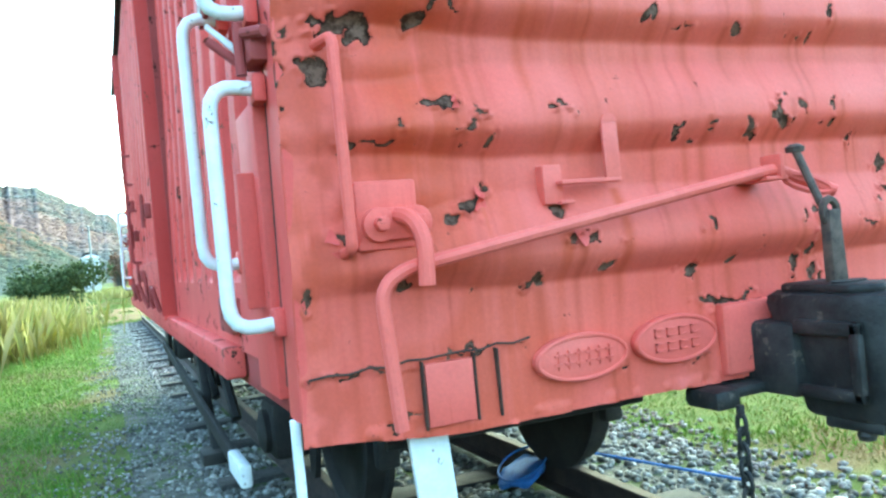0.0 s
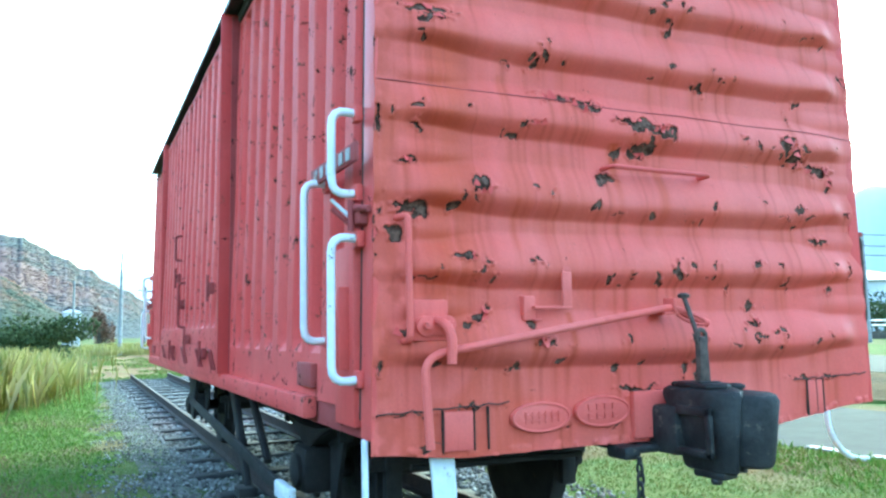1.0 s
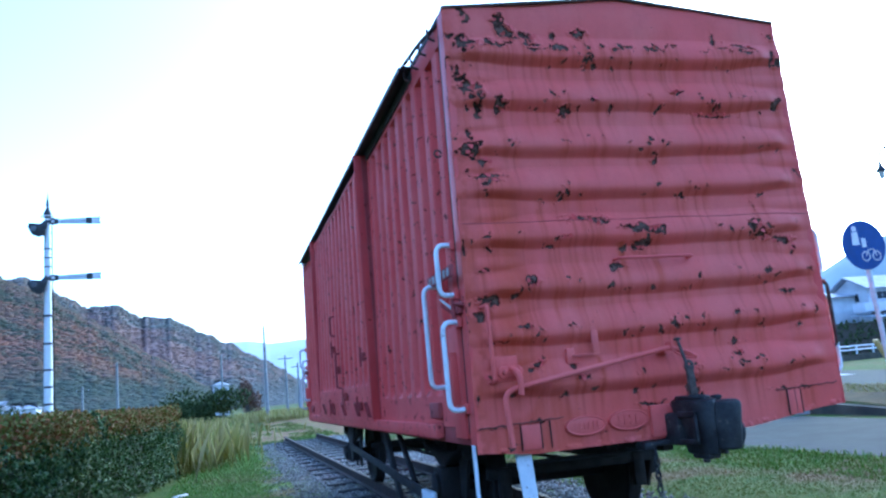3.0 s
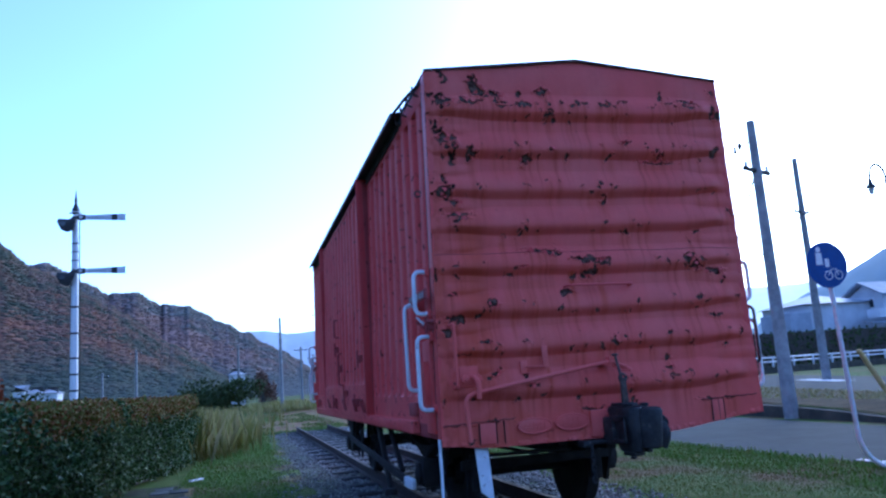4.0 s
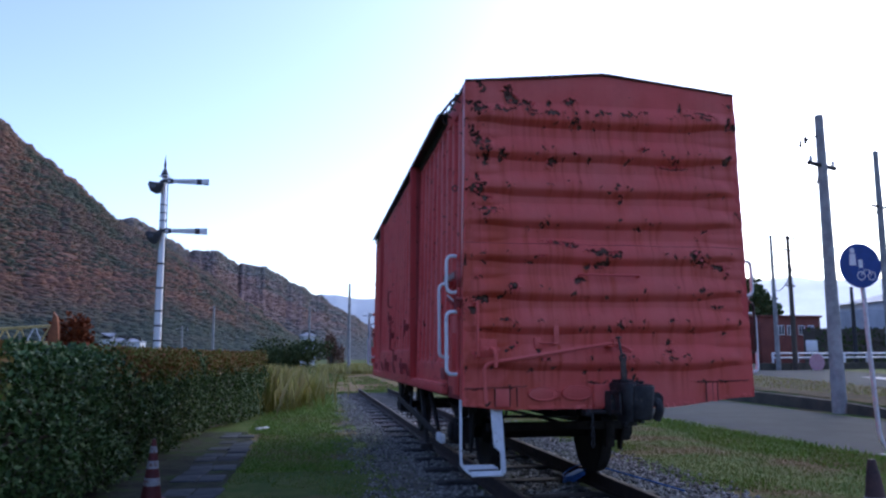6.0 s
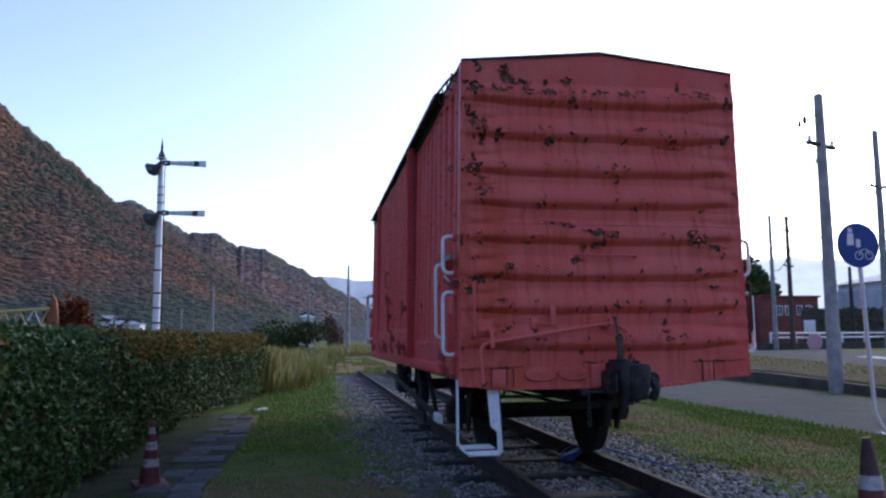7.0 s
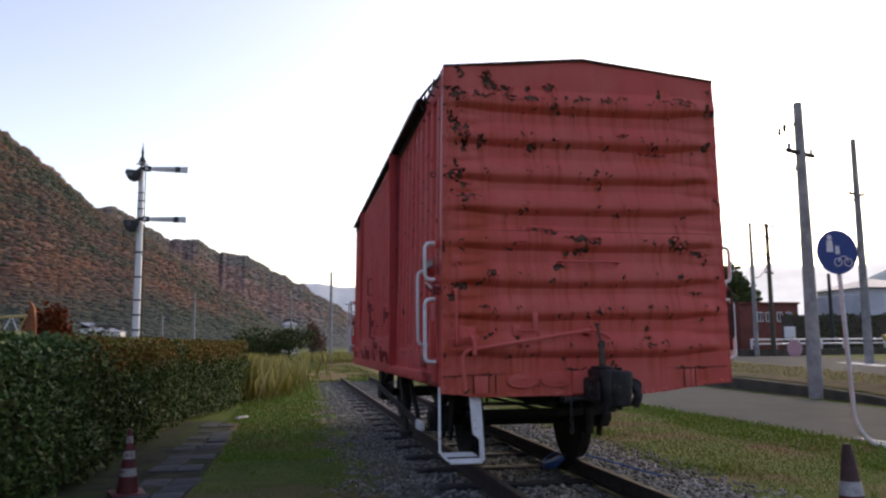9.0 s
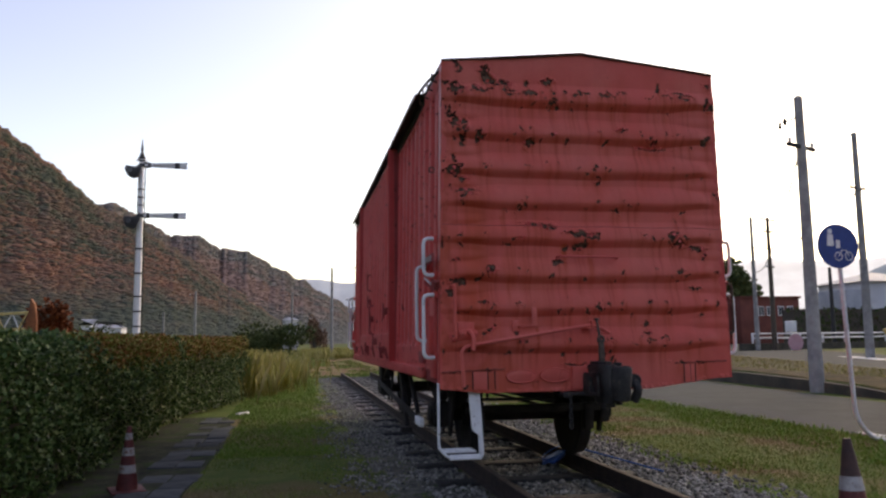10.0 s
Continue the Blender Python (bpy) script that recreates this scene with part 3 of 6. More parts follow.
PATCHES_LOW = [(-0.82, 1.755, 0.052, 0.03), (-0.92, 1.7, 0.03, 0.015), (-1.07, 1.65, 0.024, 0.028), (-0.89, 1.5, 0.037, 0.018), (0.05, 1.47, 0.016, 0.026), (-0.83, 1.29, 0.036, 0.034), (-0.89, 1.265, 0.028, 0.022),
               (-0.64, 1.25, 0.023, 0.02), (-0.59, 1.19, 0.038, 0.015), (0.49, 1.31, 0.017, 0.024), (0.51, 1.25, 0.037, 0.019), (0.95, 1.61, 0.03, 0.02), (0.58, 2.02, 0.025, 0.026), (0.77, 2.05, 0.051, 0.033),
               (0.84, 1.99, 0.052, 0.043), (0.98, 1.95, 0.089, 0.024), (1.06, 1.89, 0.034, 0.036), (0.8, 2.19, 0.015, 0.024), (-1.12, 1.84, 0.034, 0.016), (-1.17, 1.58, 0.032, 0.034), (1.14, 1.48, 0.022, 0.035),
               (-1.13, 1.22, 0.055, 0.03)]
PATCHES_EDGE = [(-1.1, 1.67, 0.05, 0.015), (0.98, 1.0, 0.05, 0.008), (-1.1, 0.957, 0.1, 0.006), (-0.85, 0.966, 0.1, 0.006), (-0.12, 0.99, 0.09, 0.012), (0.8, 0.993, 0.07, 0.008), (-1.02, 0.84, 0.06, 0.006),
                (0.1, 1.06, 0.022, 0.026), (0.2, 1.04, 0.02, 0.026), (-0.25, 1.08, 0.04, 0.006), (-0.47, 0.885, 0.03, 0.004), (-0.24, 0.865, 0.04, 0.004)]
PATCHES = [(x, z, a * 0.85, b * 0.9) for x, z, a, b in PATCHES_TOP + PATCHES_MID + PATCHES_LOW + PATCHES_EDGE]
# small chips of lost paint, most of them on the crowns of the ribs
chips = random.Random(7)
for k in range(150):
    rib_z = 1.162 + 0.2883 * chips.randrange(8) + chips.uniform(-0.07, 0.05)
    PATCHES.append((chips.uniform(-1.17, 1.17), rib_z, chips.uniform(0.006, 0.02), chips.uniform(0.006, 0.018)))
for k in range(44):
    PATCHES.append((chips.uniform(-1.1, 1.15), 3.245 + chips.uniform(-0.02, 0.03), chips.uniform(0.008, 0.03), chips.uniform(0.008, 0.018)))


def end_sheet(nx, nz):
    """Pressed end: eight long ribs, short ones between them at the edges, dents, and lips where the paint has lifted."""
    u = np.linspace(-1, 1, nx)
    w = np.linspace(0, 1, nz)
    U, W = np.meshgrid(u, w)
    top = EAVE + (PEAK - EAVE) * (1 - np.abs(U))
    foot = 0.788 + 0.08 * step(U, 0.3, 1.0) + 0.032 * step(-U, 0.7, 1.0)
    Z = foot + W * (top - foot)
    X = U * (1.25 - 0.042 * W)
    ax = np.abs(X)
    out = np.zeros_like(X)
    wide = 0.11 - 0.03 * step(ax, 0.75, 1.05)
    for k in range(8):
        c = 1.162 + 0.2883 * k + 0.012 * np.sin(k * 2.1) + 0.02 * step(X, 0.6, 1.1) + 0.015 * (value_noise(X + 8, X * 0 + k, 61, 0.5) - 0.5)
        d = (Z - c) / (wide * np.where(Z > c, 1.3, 0.66))
        rib = np.where(np.abs(d) < 1, np.cos(np.clip(d, -1, 1) * math.pi / 2) ** 1.2, 0)
        out += 0.05 * rib * (1 - step(ax, 1.02, 1.18) * np.where(X > 0, 0.8, 0.75))
        if k < 7:
            d = (Z - c - 0.142) / 0.05
            rib = np.where(np.abs(d) < 1, np.cos(np.clip(d, -1, 1) * math.pi / 2) ** 1.3, 0)
            out += rib * step(ax, 0.82, 0.98) * np.where(X > 0, 1.0, 1 - step(ax, 1.1, 1.18)) * np.where(X > 0, 0.007, 0.012)
    crown = np.clip(out / 0.05, 0, 1)
    out *= step(Z, 0.995, 1.025)
    out += 0.022 * (value_noise(X + 5, Z, 3, 0.55) - 0.5) + 0.012 * (value_noise(X + 5, Z + 3, 8, 0.2) - 0.5)
    rust, run, tone = np.zeros_like(X), np.zeros_like(X), np.zeros_like(X)
    jx = X + 0.08 * (value_noise(X + 9, Z, 21, 0.06) - 0.5) + 0.03 * (value_noise(X + 9, Z, 23, 0.016) - 0.5)
    jz = Z + 0.04 * (value_noise(X + 3, Z, 22, 0.05) - 0.5) + 0.025 * (value_noise(X + 3, Z, 24, 0.014) - 0.5)
    rnd = random.Random(3)
    wob = X + 0.003 * (value_noise(X * 0 + 2, Z, 44, 0.12) - 0.5)
    for cx, cz, a, b in PATCHES:
        r = (np.abs(jx - cx) / (a * 1.3)) ** 1.2 + (np.abs(jz - cz) / (b * 1.15)) ** 1.2
        rust = np.maximum(rust, np.clip(1.25 - 0.7 * r, 0, 1))
        for q in range(1 + int(a / 0.022)):
            x0, reach, w0 = cx + rnd.uniform(-a, a), rnd.uniform(0.08, 0.5), rnd.uniform(0.004, 0.013)
            below = cz - Z
            line = np.exp(-((wob - x0) / w0) ** 2) * (below > 0) * np.clip(1 - below / reach, 0, 1) ** 0.7
            run = np.maximum(run, rnd.uniform(0.4, 1.0) * line)
        halo = np.exp(-((X - cx) / (a + 0.03)) ** 2) * np.exp(-np.abs(Z - cz + 0.06) / 0.14)
        tone = np.maximum(tone, 0.55 * halo)
    broad = np.exp(-((X + 0.95) / 0.15) ** 2) * step(-Z, -2.6, -2.2) * step(Z, 1.05, 1.2)
    tone = np.maximum(tone, 0.9 * broad)
    tone = np.maximum(tone, 0.7 * step(-X, 0.0, 0.7) * step(value_noise(X * 2 + 4, Z, 31, 0.3), 0.4, 0.7) * step(-Z, -2.3, -1.9))
    # rib crowns toned orange in patches: the light on them, put into the paint colour
    tone = np.maximum(tone, 0.3 * crown * step(value_noise(X + 6, Z, 35, 0.35), 0.2, 0.7))
    dirt = 0.7 * np.exp(-((X + 0.88) / 0.05) ** 2) * step(-Z, -2.45, -2.4) * step(Z, 1.5, 1.7)
    run = np.maximum(run, dirt * value_noise(X * 6 + 4, Z, 33, 0.2))
    stain = np.exp(-((X + 1.03) / 0.13) ** 2 - ((Z - 1.28) / 0.12) ** 2) + 0.7 * step(-X, 1.08, 1.2)
    run = np.maximum(run, np.clip(stain, 0, 1) * step(value_noise(X * 2 + 7, Z, 34, 0.09) * 0.6 + value_noise(X + 7, Z, 36, 0.03) * 0.4, 0.42, 0.75))
    for x0, z0, w0, reach in ((-0.8, 1.3, 0.035, 0.36), (-0.62, 1.22, 0.025, 0.28), (-0.45, 1.3, 0.018, 0.34), (-0.68, 1.72, 0.022, 0.3), (-0.2, 1.98, 0.03, 0.42), (0.02, 1.9, 0.03, 0.4), (-0.72, 2.2, 0.02, 0.3)):
        below = z0 - Z
        tone = np.maximum(tone, np.exp(-((wob - x0) / w0) ** 2) * (below > 0) * np.clip(1.2 - below / reach, 0, 1))
    worn = value_noise(X * 3 + 5, Z, 71, 0.08) * 0.6 + value_noise(X + 5, Z, 72, 0.025) * 0.4
    rust = np.maximum(rust, 0.75 * step(-X, 1.175, 1.225) * step(worn, 0.52, 0.7))
    rust = np.maximum(rust, 0.45 * step(-W, -0.016, -0.006) * step(worn, 0.45, 0.65))
    tone = np.maximum(tone, 0.6 * step(-X, 1.1, 1.2) * worn)
    grime = step(-X, 0.92, 1.05) * step(Z, 2.3, 2.5) * step(value_noise(X + 12, Z, 75, 0.05) * 0.6 + value_noise(X + 12, Z, 76, 0.02) * 0.4, 0.55, 0.72)
    rust = np.maximum(rust, 0.7 * grime)
    run = np.maximum(run, 0.4 * step(-X, 0.9, 1.1) * step(Z, 1.9, 2.4) * value_noise(X * 5 + 4, Z, 77, 0.2))
    lip = np.exp(-((rust - 0.42) / 0.12) ** 2)
    out += 0.014 * lip * value_noise(X + 2, Z + 2, 41, 0.03) - 0.004 * step(rust, 0.45, 0.7)
    V = np.stack([X, -out, Z], -1).reshape(-1, 3)
    idx = np.arange(nx * nz).reshape(nz, nx)
    F = np.stack([idx[:-1, :-1], idx[:-1, 1:], idx[1:, 1:], idx[1:, :-1]], -1).reshape(-1, 4)
    me = bpy.data.meshes.new("end_panel")
    me.from_pydata(V.tolist(), [], F.tolist())
    for name, a in (("rust", rust), ("run", run), ("tone", tone)):
        at = me.attributes.new(name, "FLOAT", "POINT")
        at.data.foreach_set("value", a.ravel().astype(np.float32))
    me.shade_smooth()
    me.materials.append(M_END)
    return me, (X, Z, out)


end_mesh, END_FIELD = end_sheet(420, 440)


def end_depth(x, z):
    """How far the end stands out at a place."""
    X, Z, out = END_FIELD
    j = int(np.argmin(np.abs(X[0] - x)))
    i = int(np.argmin(np.abs(Z[:, j] - z)))
    return float(out[i, j])


end = new("end_panel", end_mesh)
end.parent = wagon
tagged(end, "red pressed-steel end with horizontal ribs, peeling paint and rust holes")
far_end = new("end_panel", end_sheet(120, 140)[0])
far_end.parent = wagon
far_end.matrix_basis = pose(0, LENGTH, 0, 0, 0, 180)


def paint_flake(x, z, size, turn, curl):
    """A curled scale of old paint, still hanging by one edge."""
    bm = bmesh.new()
    y0 = -end_depth(x, z) - 0.002
    n = 5
    rows = []
    for k in range(n):
        t = k / (n - 1)
        half = 0.5 * (1 - t) ** 0.8 + 0.04
        ang = curl * t
        d, lift = size * (math.sin(ang) / max(curl, 0.01)), size * ((1 - math.cos(ang)) / max(curl, 0.01))
        rows.append([(s * half * size * 0.9 + 0.15 * size * math.sin(3 * t + turn), d, lift) for s in (-1, 1)])
    c, s = math.cos(turn), math.sin(turn)
    layers = []
    for off in (0.0, 0.0015):
        layers.append([[bm.verts.new((x + u * c - v * s, y0 - lift - off, z + u * s + v * c)) for u, v, lift in row] for row in rows])
    for g in layers:
        for a, b in zip(g, g[1:]):
            bm.faces.new((a[0], a[1], b[1], b[0]))
    for k in (0, 1):
        for i in range(n - 1):
            bm.faces.new((layers[0][i][k], layers[0][i + 1][k], layers[1][i + 1][k], layers[1][i][k]))
    bmesh.ops.recalc_face_normals(bm, faces=bm.faces)
    return part("paint_flake", bm, M_RED, end)


flakes = random.Random(12)
for cx, cz, a, b in PATCHES[:60]:
    if a < 0.028:
        continue
    for k in range(2 + int(a / 0.04)):
        q = flakes.uniform(0, 6.28)
        paint_flake(cx + a * math.cos(q), cz + b * math.sin(q), flakes.uniform(0.016, 0.046), q + math.pi / 2 + flakes.uniform(-0.5, 0.5), flakes.uniform(0.7, 1.9))

# core behind the sheets, so that the body is closed and has thickness
core = [(-1.14, 0.9), (1.14, 0.9), (1.1, 3.4), (0, 3.5), (-1.1, 3.4)]
part("body_core", made((prism, core, 0.06, LENGTH - 0.06, "y")), M_DARKRED, wagon)
# rounded edge strips at the corners of the end
for sx in (-1, 1):
    for y0 in (0.0, LENGTH):
        s = 1 if y0 == 0 else -1
        strip = [(sx * 1.247, y0 - s * 0.004), (sx * 1.252, y0 + s * 0.03), (sx * 1.25, y0 + s * 0.1), (sx * 1.2, y0 + s * 0.1), (sx * 1.2, y0 + s * 0.01)]
        bm = bmesh.new()
        prism(bm, strip, SILL, EAVE - 0.02)
        for v in bm.verts:
            v.co.x *= half_width(v.co.z) / 1.245
        part("corner_post", bm, M_CORNER, wagon)
    # dark joint between the end and the side
    bm = made((box, (sx * 1.232 - 0.016, 0.102, 0.93), (sx * 1.232 + 0.016, 0.125, 3.4)))
    for v in bm.verts:
        v.co.x *= half_width(v.co.z) / 1.245
    part("corner_joint", bm, M_SEAM, wagon)


def side_sheet(y0, y1, z0, z1, face, flat_to, ribs, depth=0.066):
    """Corrugated sheet facing -x: vertical ribs that fade out above a flat skirt."""
    ny, zs = int((y1 - y0) / 0.01), np.concatenate([np.linspace(z0, flat_to + 0.12, 12), np.linspace(flat_to + 0.2, z1 - 0.06, 8), [z1 - 0.03, z1]])
    ys = np.linspace(y0, y1, ny)
    Y, Z = np.meshgrid(ys, zs)
    ph = ((Y - y0) / (y1 - y0) * ribs) % 1.0
    tri = np.abs(ph - 0.5) * 2
    rib = step(tri, 0.36, 0.62)
    amount = step(Z, flat_to, flat_to + 0.1) * (1 - step(Z, z1 - 0.06, z1 - 0.03))
    edge = step(Y, y0, y0 + 0.05) * step(-Y, -y1, -y1 + 0.05)
    dent = 0.012 * (value_noise(Y + 20, Z, 51, 0.7) - 0.5)
    X = face + depth * rib * amount * edge + dent
    top = 1.0 - 0.0165 * (Z - SILL)
    V = np.stack([X * top, Y, Z], -1).reshape(-1, 3)
    idx = np.arange(V.shape[0]).reshape(len(zs), ny)
    F = np.stack([idx[:-1, :-1], idx[1:, :-1], idx[1:, 1:], idx[:-1, 1:]], -1).reshape(-1, 4)
    return V, F


def side_panel(name, y0, y1, z0, z1, face, flat_to, ribs, parent, label=""):
    V, F = side_sheet(y0, y1, z0, z1, face, flat_to, ribs)
    n = len(V)
    B = V.copy()
    B[:, 0] = face + 0.095
    cols = int((y1 - y0) / 0.01)
    rows = n // cols
    idx = np.arange(n).reshape(rows, cols)
    rim = list(idx[0, :]) + list(idx[1:, -1]) + list(idx[-1, -2::-1]) + list(idx[-2:0:-1, 0])
    faces = F.tolist()
    for a, b in zip(rim, rim[1:] + rim[:1]):
        faces.append((a, b, b + n, a + n))
    ob = raw(name, np.concatenate([V, B]), faces, M_DOOR, parent)
    me = ob.data
    bm = bmesh.new()
    bm.from_mesh(me)
    bmesh.ops.delete(bm, geom=[v for v in bm.verts if not v.link_faces], context="VERTS")
    bmesh.ops.recalc_face_normals(bm, faces=bm.faces)
    bm.to_mesh(me)
    bm.free()
    if label:
        tagged(ob, label)
    return ob


def wagon_side():
    """One long side, built facing -x: two fixed panels and a proud sliding door between them."""
    obs = []
    for y0, y1, ribs in ((0.13, 2.73, 9), (6.79, LENGTH - 0.13, 7)):
        obs.append(side_panel("side_panel", y0, y1, 0.96, 3.36, -1.25, 1.14, ribs, wagon, "red corrugated steel side panel"))
    door = side_panel("sliding_door", 2.745, 6.775, 0.96, 3.36, -1.315, 1.28, 14, wagon, "red corrugated sliding door with rusted fittings")
    obs.append(door)
    for y, half in ((2.757, 0.013), (6.763, 0.013)):
        obs.append(part("door_stile", made((box, (-1.32, y - half, 0.98), (-1.2, y + half, 3.42), 0.004)), M_STILE, door))
    obs.append(part("door_gap", made((box, (-1.25, 2.731, 1.0), (-1.2, 2.743, 3.4))), M_DARKRED, wagon))
    # handles and catches of the door
    for z0, z1, y in ((1.9, 2.12, 4.78), (1.3, 1.68, 4.5)):
        obs.append(part("door_handle", made((tube, bend([(-1.32, y, z0), (-1.375, y, z0), (-1.375, y, z1), (-1.32, y, z1)]), 0.011)), M_DARKRED, door))
    for y, z in ((4.9, 1.75), (4.6, 1.5), (2.95, 1.55), (4.2, 1.2), (3.3, 1.1), (5.3, 1.1)):
        obs.append(part("door_catch", made((box, (-1.35, y - 0.025, z - 0.04), (-1.315, y + 0.025, z + 0.04), 0.008), (tube, [(-1.36, y, z - 0.09), (-1.36, y, z + 0.09)], 0.01)), M_DARKRED, door))
    for y in (2.9, 3.5, 4.4, 5.3, 6.1):
        obs.append(part("door_roller", made((tube, bend([(-1.32, y - 0.05, 1.0), (-1.35, y - 0.05, 1.13), (-1.35, y + 0.05, 1.13), (-1.32, y + 0.05, 1.0)], 0.02), 0.01)), M_DARKRED, door))
    obs.append(part("door_rail", made((box, (-1.3, 0.68, 0.885), (-1.24, 8.4, 0.975), 0.01)), M_DOOR, wagon, "red door rail along the sill"))
    obs.append(part("sill_beam", made((box, (-1.235, 0.05, 0.86), (-1.1, LENGTH - 0.05, 0.975), 0.008)), M_DARKRED, wagon))
    # dark band between the panel tops and the eave
    obs.append(part("door_head_rail", made((box, (-1.21, 0.83, 3.37), (-1.15, LENGTH - 0.3, 3.44), 0.008)), M_ROOF, wagon, "black band under the eave"))
    for y in (0.2, 0.42, 0.64, 0.86, 8.2, 8.45, 8.7):
        obs.append(part("gutter_bracket", made((tube, bend([(-1.19, y, 3.36), (-1.25, y, 3.38), (-1.25, y, 3.44)], 0.02), 0.008)), M_PIN, wagon))
    for y0, y1 in ((0.11, 0.95), (LENGTH - 0.95, LENGTH - 0.11)):
        obs.append(part("eave_panel", made((box, (-1.205, y0, 3.3), (-1.15, y1, 3.44), 0.006)), M_RED, wagon))
    # corner fittings
    for y, s in ((0.0, 1), (LENGTH, -1)):
        f = lambda dy: y + s * dy
        obs.append(part("corner_plate", made((box, (-1.262, min(f(0.14), f(0.36)), 0.9), (-1.22, max(f(0.14), f(0.36)), 1.55), 0.006)), M_RED, wagon))
        obs.append(part("corner_pocket", made((box, (-1.29, min(f(0.2), f(0.3)), 1.12), (-1.255, max(f(0.2), f(0.3)), 1.38), 0.008), (box, (-1.3, min(f(0.19), f(0.215)), 1.1), (-1.25, max(f(0.19), f(0.215)), 1.4), 0.004)), M_RED, wagon))
        obs.append(part("tie_plate", made((box, (-1.275, min(f(0.66), f(0.88)), 1.01), (-1.24, max(f(0.66), f(0.88)), 1.11), 0.006)), M_DARKRED, wagon))
        for z0, z1, yy, reach in ((1.071, 1.563, 0.1, 0.105), (1.73, 2.02, 0.11, 0.1), (1.206, 1.824, 0.48, 0.1)):
            bar = bend([(-1.245, f(yy), z0), (-1.25 - reach, f(yy), z0 - 0.01), (-1.25 - reach, f(yy), z1 + 0.01), (-1.245, f(yy), z1)], 0.06)
            obs.append(part("grab_handle", made((tube, bar, 0.0155, 12)), M_WHITE, wagon, "white painted grab handle, chipped and rusty"))
            for z in (z0, z1):
                obs.append(part("handle_foot", made((box, (-1.268, min(f(yy - 0.03), f(yy + 0.03)), z - 0.03), (-1.24, max(f(yy - 0.03), f(yy + 0.03)), z + 0.03), 0.006)), M_RED, wagon))
        obs.append(part("corner_catch", made((box, (-1.275, min(f(0.04), f(0.15)), 1.610), (-1.23, max(f(0.04), f(0.15)), 1.680), 0.01), (tube, [(-1.285, f(0.09), 1.590), (-1.285, f(0.09), 1.700)], 0.012),
                                            (tube, [(-1.28, f(0.12), 1.620), (-1.34, f(0.14), 1.675)], 0.01), (tube, [(-1.28, f(0.06), 1.670), (-1.25, f(0.0), 1.660)], 0.012)), M_DARKRED, wagon))
        obs.append(part("catch_lever", made((tube, [(-1.28, f(0.13), 1.650), (-1.34, f(0.15), 1.710)], 0.009, 8, 0.7)), M_WHITE, wagon, "white tipped lever"))
        obs.append(part("eye_bolt", made((tube, [(-1.27 + 0.022 * math.cos(q), f(0.15), 2.6 + 0.022 * math.sin(q)) for q in np.linspace(0, 5.8, 12)], 0.006)), M_PIN, wagon))
    return obs


twins = {}
for o in wagon_side():
    c = twins[o] = new(o.name.split(".")[0], o.data)
    c.parent = twins.get(o.parent, wagon)
    if c.parent is wagon:
        c.matrix_basis = pose(0, LENGTH, 0, 0, 0, 180)
    if "label" in o:
        tagged(c, o["label"])

# number board on the side, its figures as plain bars
board = part("number_board", made((box, (-1.3, 0.0, 1.825), (-1.285, 0.56, 1.895), 0.004)), M_DARKRED, wagon, "red board with pale lettering")
for k in range(6):
    y0 = 0.05 + 0.082 * k
    part("letter_bar", made((box, (-1.304, y0, 1.838), (-1.299, y0 + 0.045, 1.882))), M_CONEWHITE, board)

# roof
roof = [(-1.2, 3.455), (-1.2, 3.492), (0, 3.615), (1.2, 3.492), (1.2, 3.455), (0, 3.58)]
part("roof", made((prism, roof, 0.02, LENGTH - 0.02, "y")), M_ROOF, wagon, "dark roof sheet with shallow pitch")
for sx in (-1, 1):
    eave = [(sx * 1.19, 3.478), (sx * 1.295, 3.462), (sx * 1.295, 3.449), (sx * 1.19, 3.462)]
    part("eave_strip", made((prism, eave, 0.83, LENGTH - 0.26, "y")), M_ROOF, wagon, "dark eave strip over the door")
    lo, hi = sorted((sx * 1.295, sx * 1.307))
    part("gutter_lip", made((box, (lo, 0.82, 3.418), (hi, LENGTH - 0.25, 3.45), 0.003)), M_ZINC, wagon, "pale weathered gutter lip")
    part("gutter_pipe", made((tube, bend([(sx * 1.21, 0.12, 3.43), (sx * 1.25, 0.4, 3.44), (sx * 1.29, 0.95, 3.446)], 0.1), 0.012, 8)), M_ROOF, wagon)
for y0 in (-0.012, LENGTH - 0.018):
    lip = [(-1.205, 3.478), (0, 3.6), (1.205, 3.478), (1.205, 3.495), (0, 3.62), (-1.205, 3.495)]
    part("roof_edge", made((prism, lip, y0, y0 + 0.03, "y")), M_SEAM, wagon)

# ---- details of the end ----
def seam(points, r=0.004):
    return made((tube, points, r, 6))


part("weld_seam", seam([(x, -end_depth(x, 2.12), 2.122 + 0.003 * math.sin(x * 9)) for x in np.linspace(-1.22, 1.21, 120)], 0.0022), M_DARKRED, end)


for pts in (((-1.23, 0.955), (-0.72, 0.972)), ((-0.16, 0.985), (0.04, 0.981)), ((0.73, 0.992), (1.2, 1.005))):
    (a, za), (b, zb) = pts
    part("weld_seam", seam([(a + (b - a) * k / 12, -0.012 - 0.004 * math.sin(k * 5), za + (zb - za) * k / 12 + 0.004 * math.sin(k * 2.7)) for k in range(13)], 0.003), M_SEAM, end)
for a, h0, h1 in ((-0.985, 0.81, 0.957), (-0.862, 0.812, 0.96), (-0.805, 0.812, 0.962), (0.814, 0.835, 0.99), (0.87, 0.845, 0.99), (0.915, 0.84, 0.99)):
    part("plate_joint", made((box, (a - 0.0018, -0.0125, h0), (a + 0.0018, 0.01, h1))), M_SEAM, end)
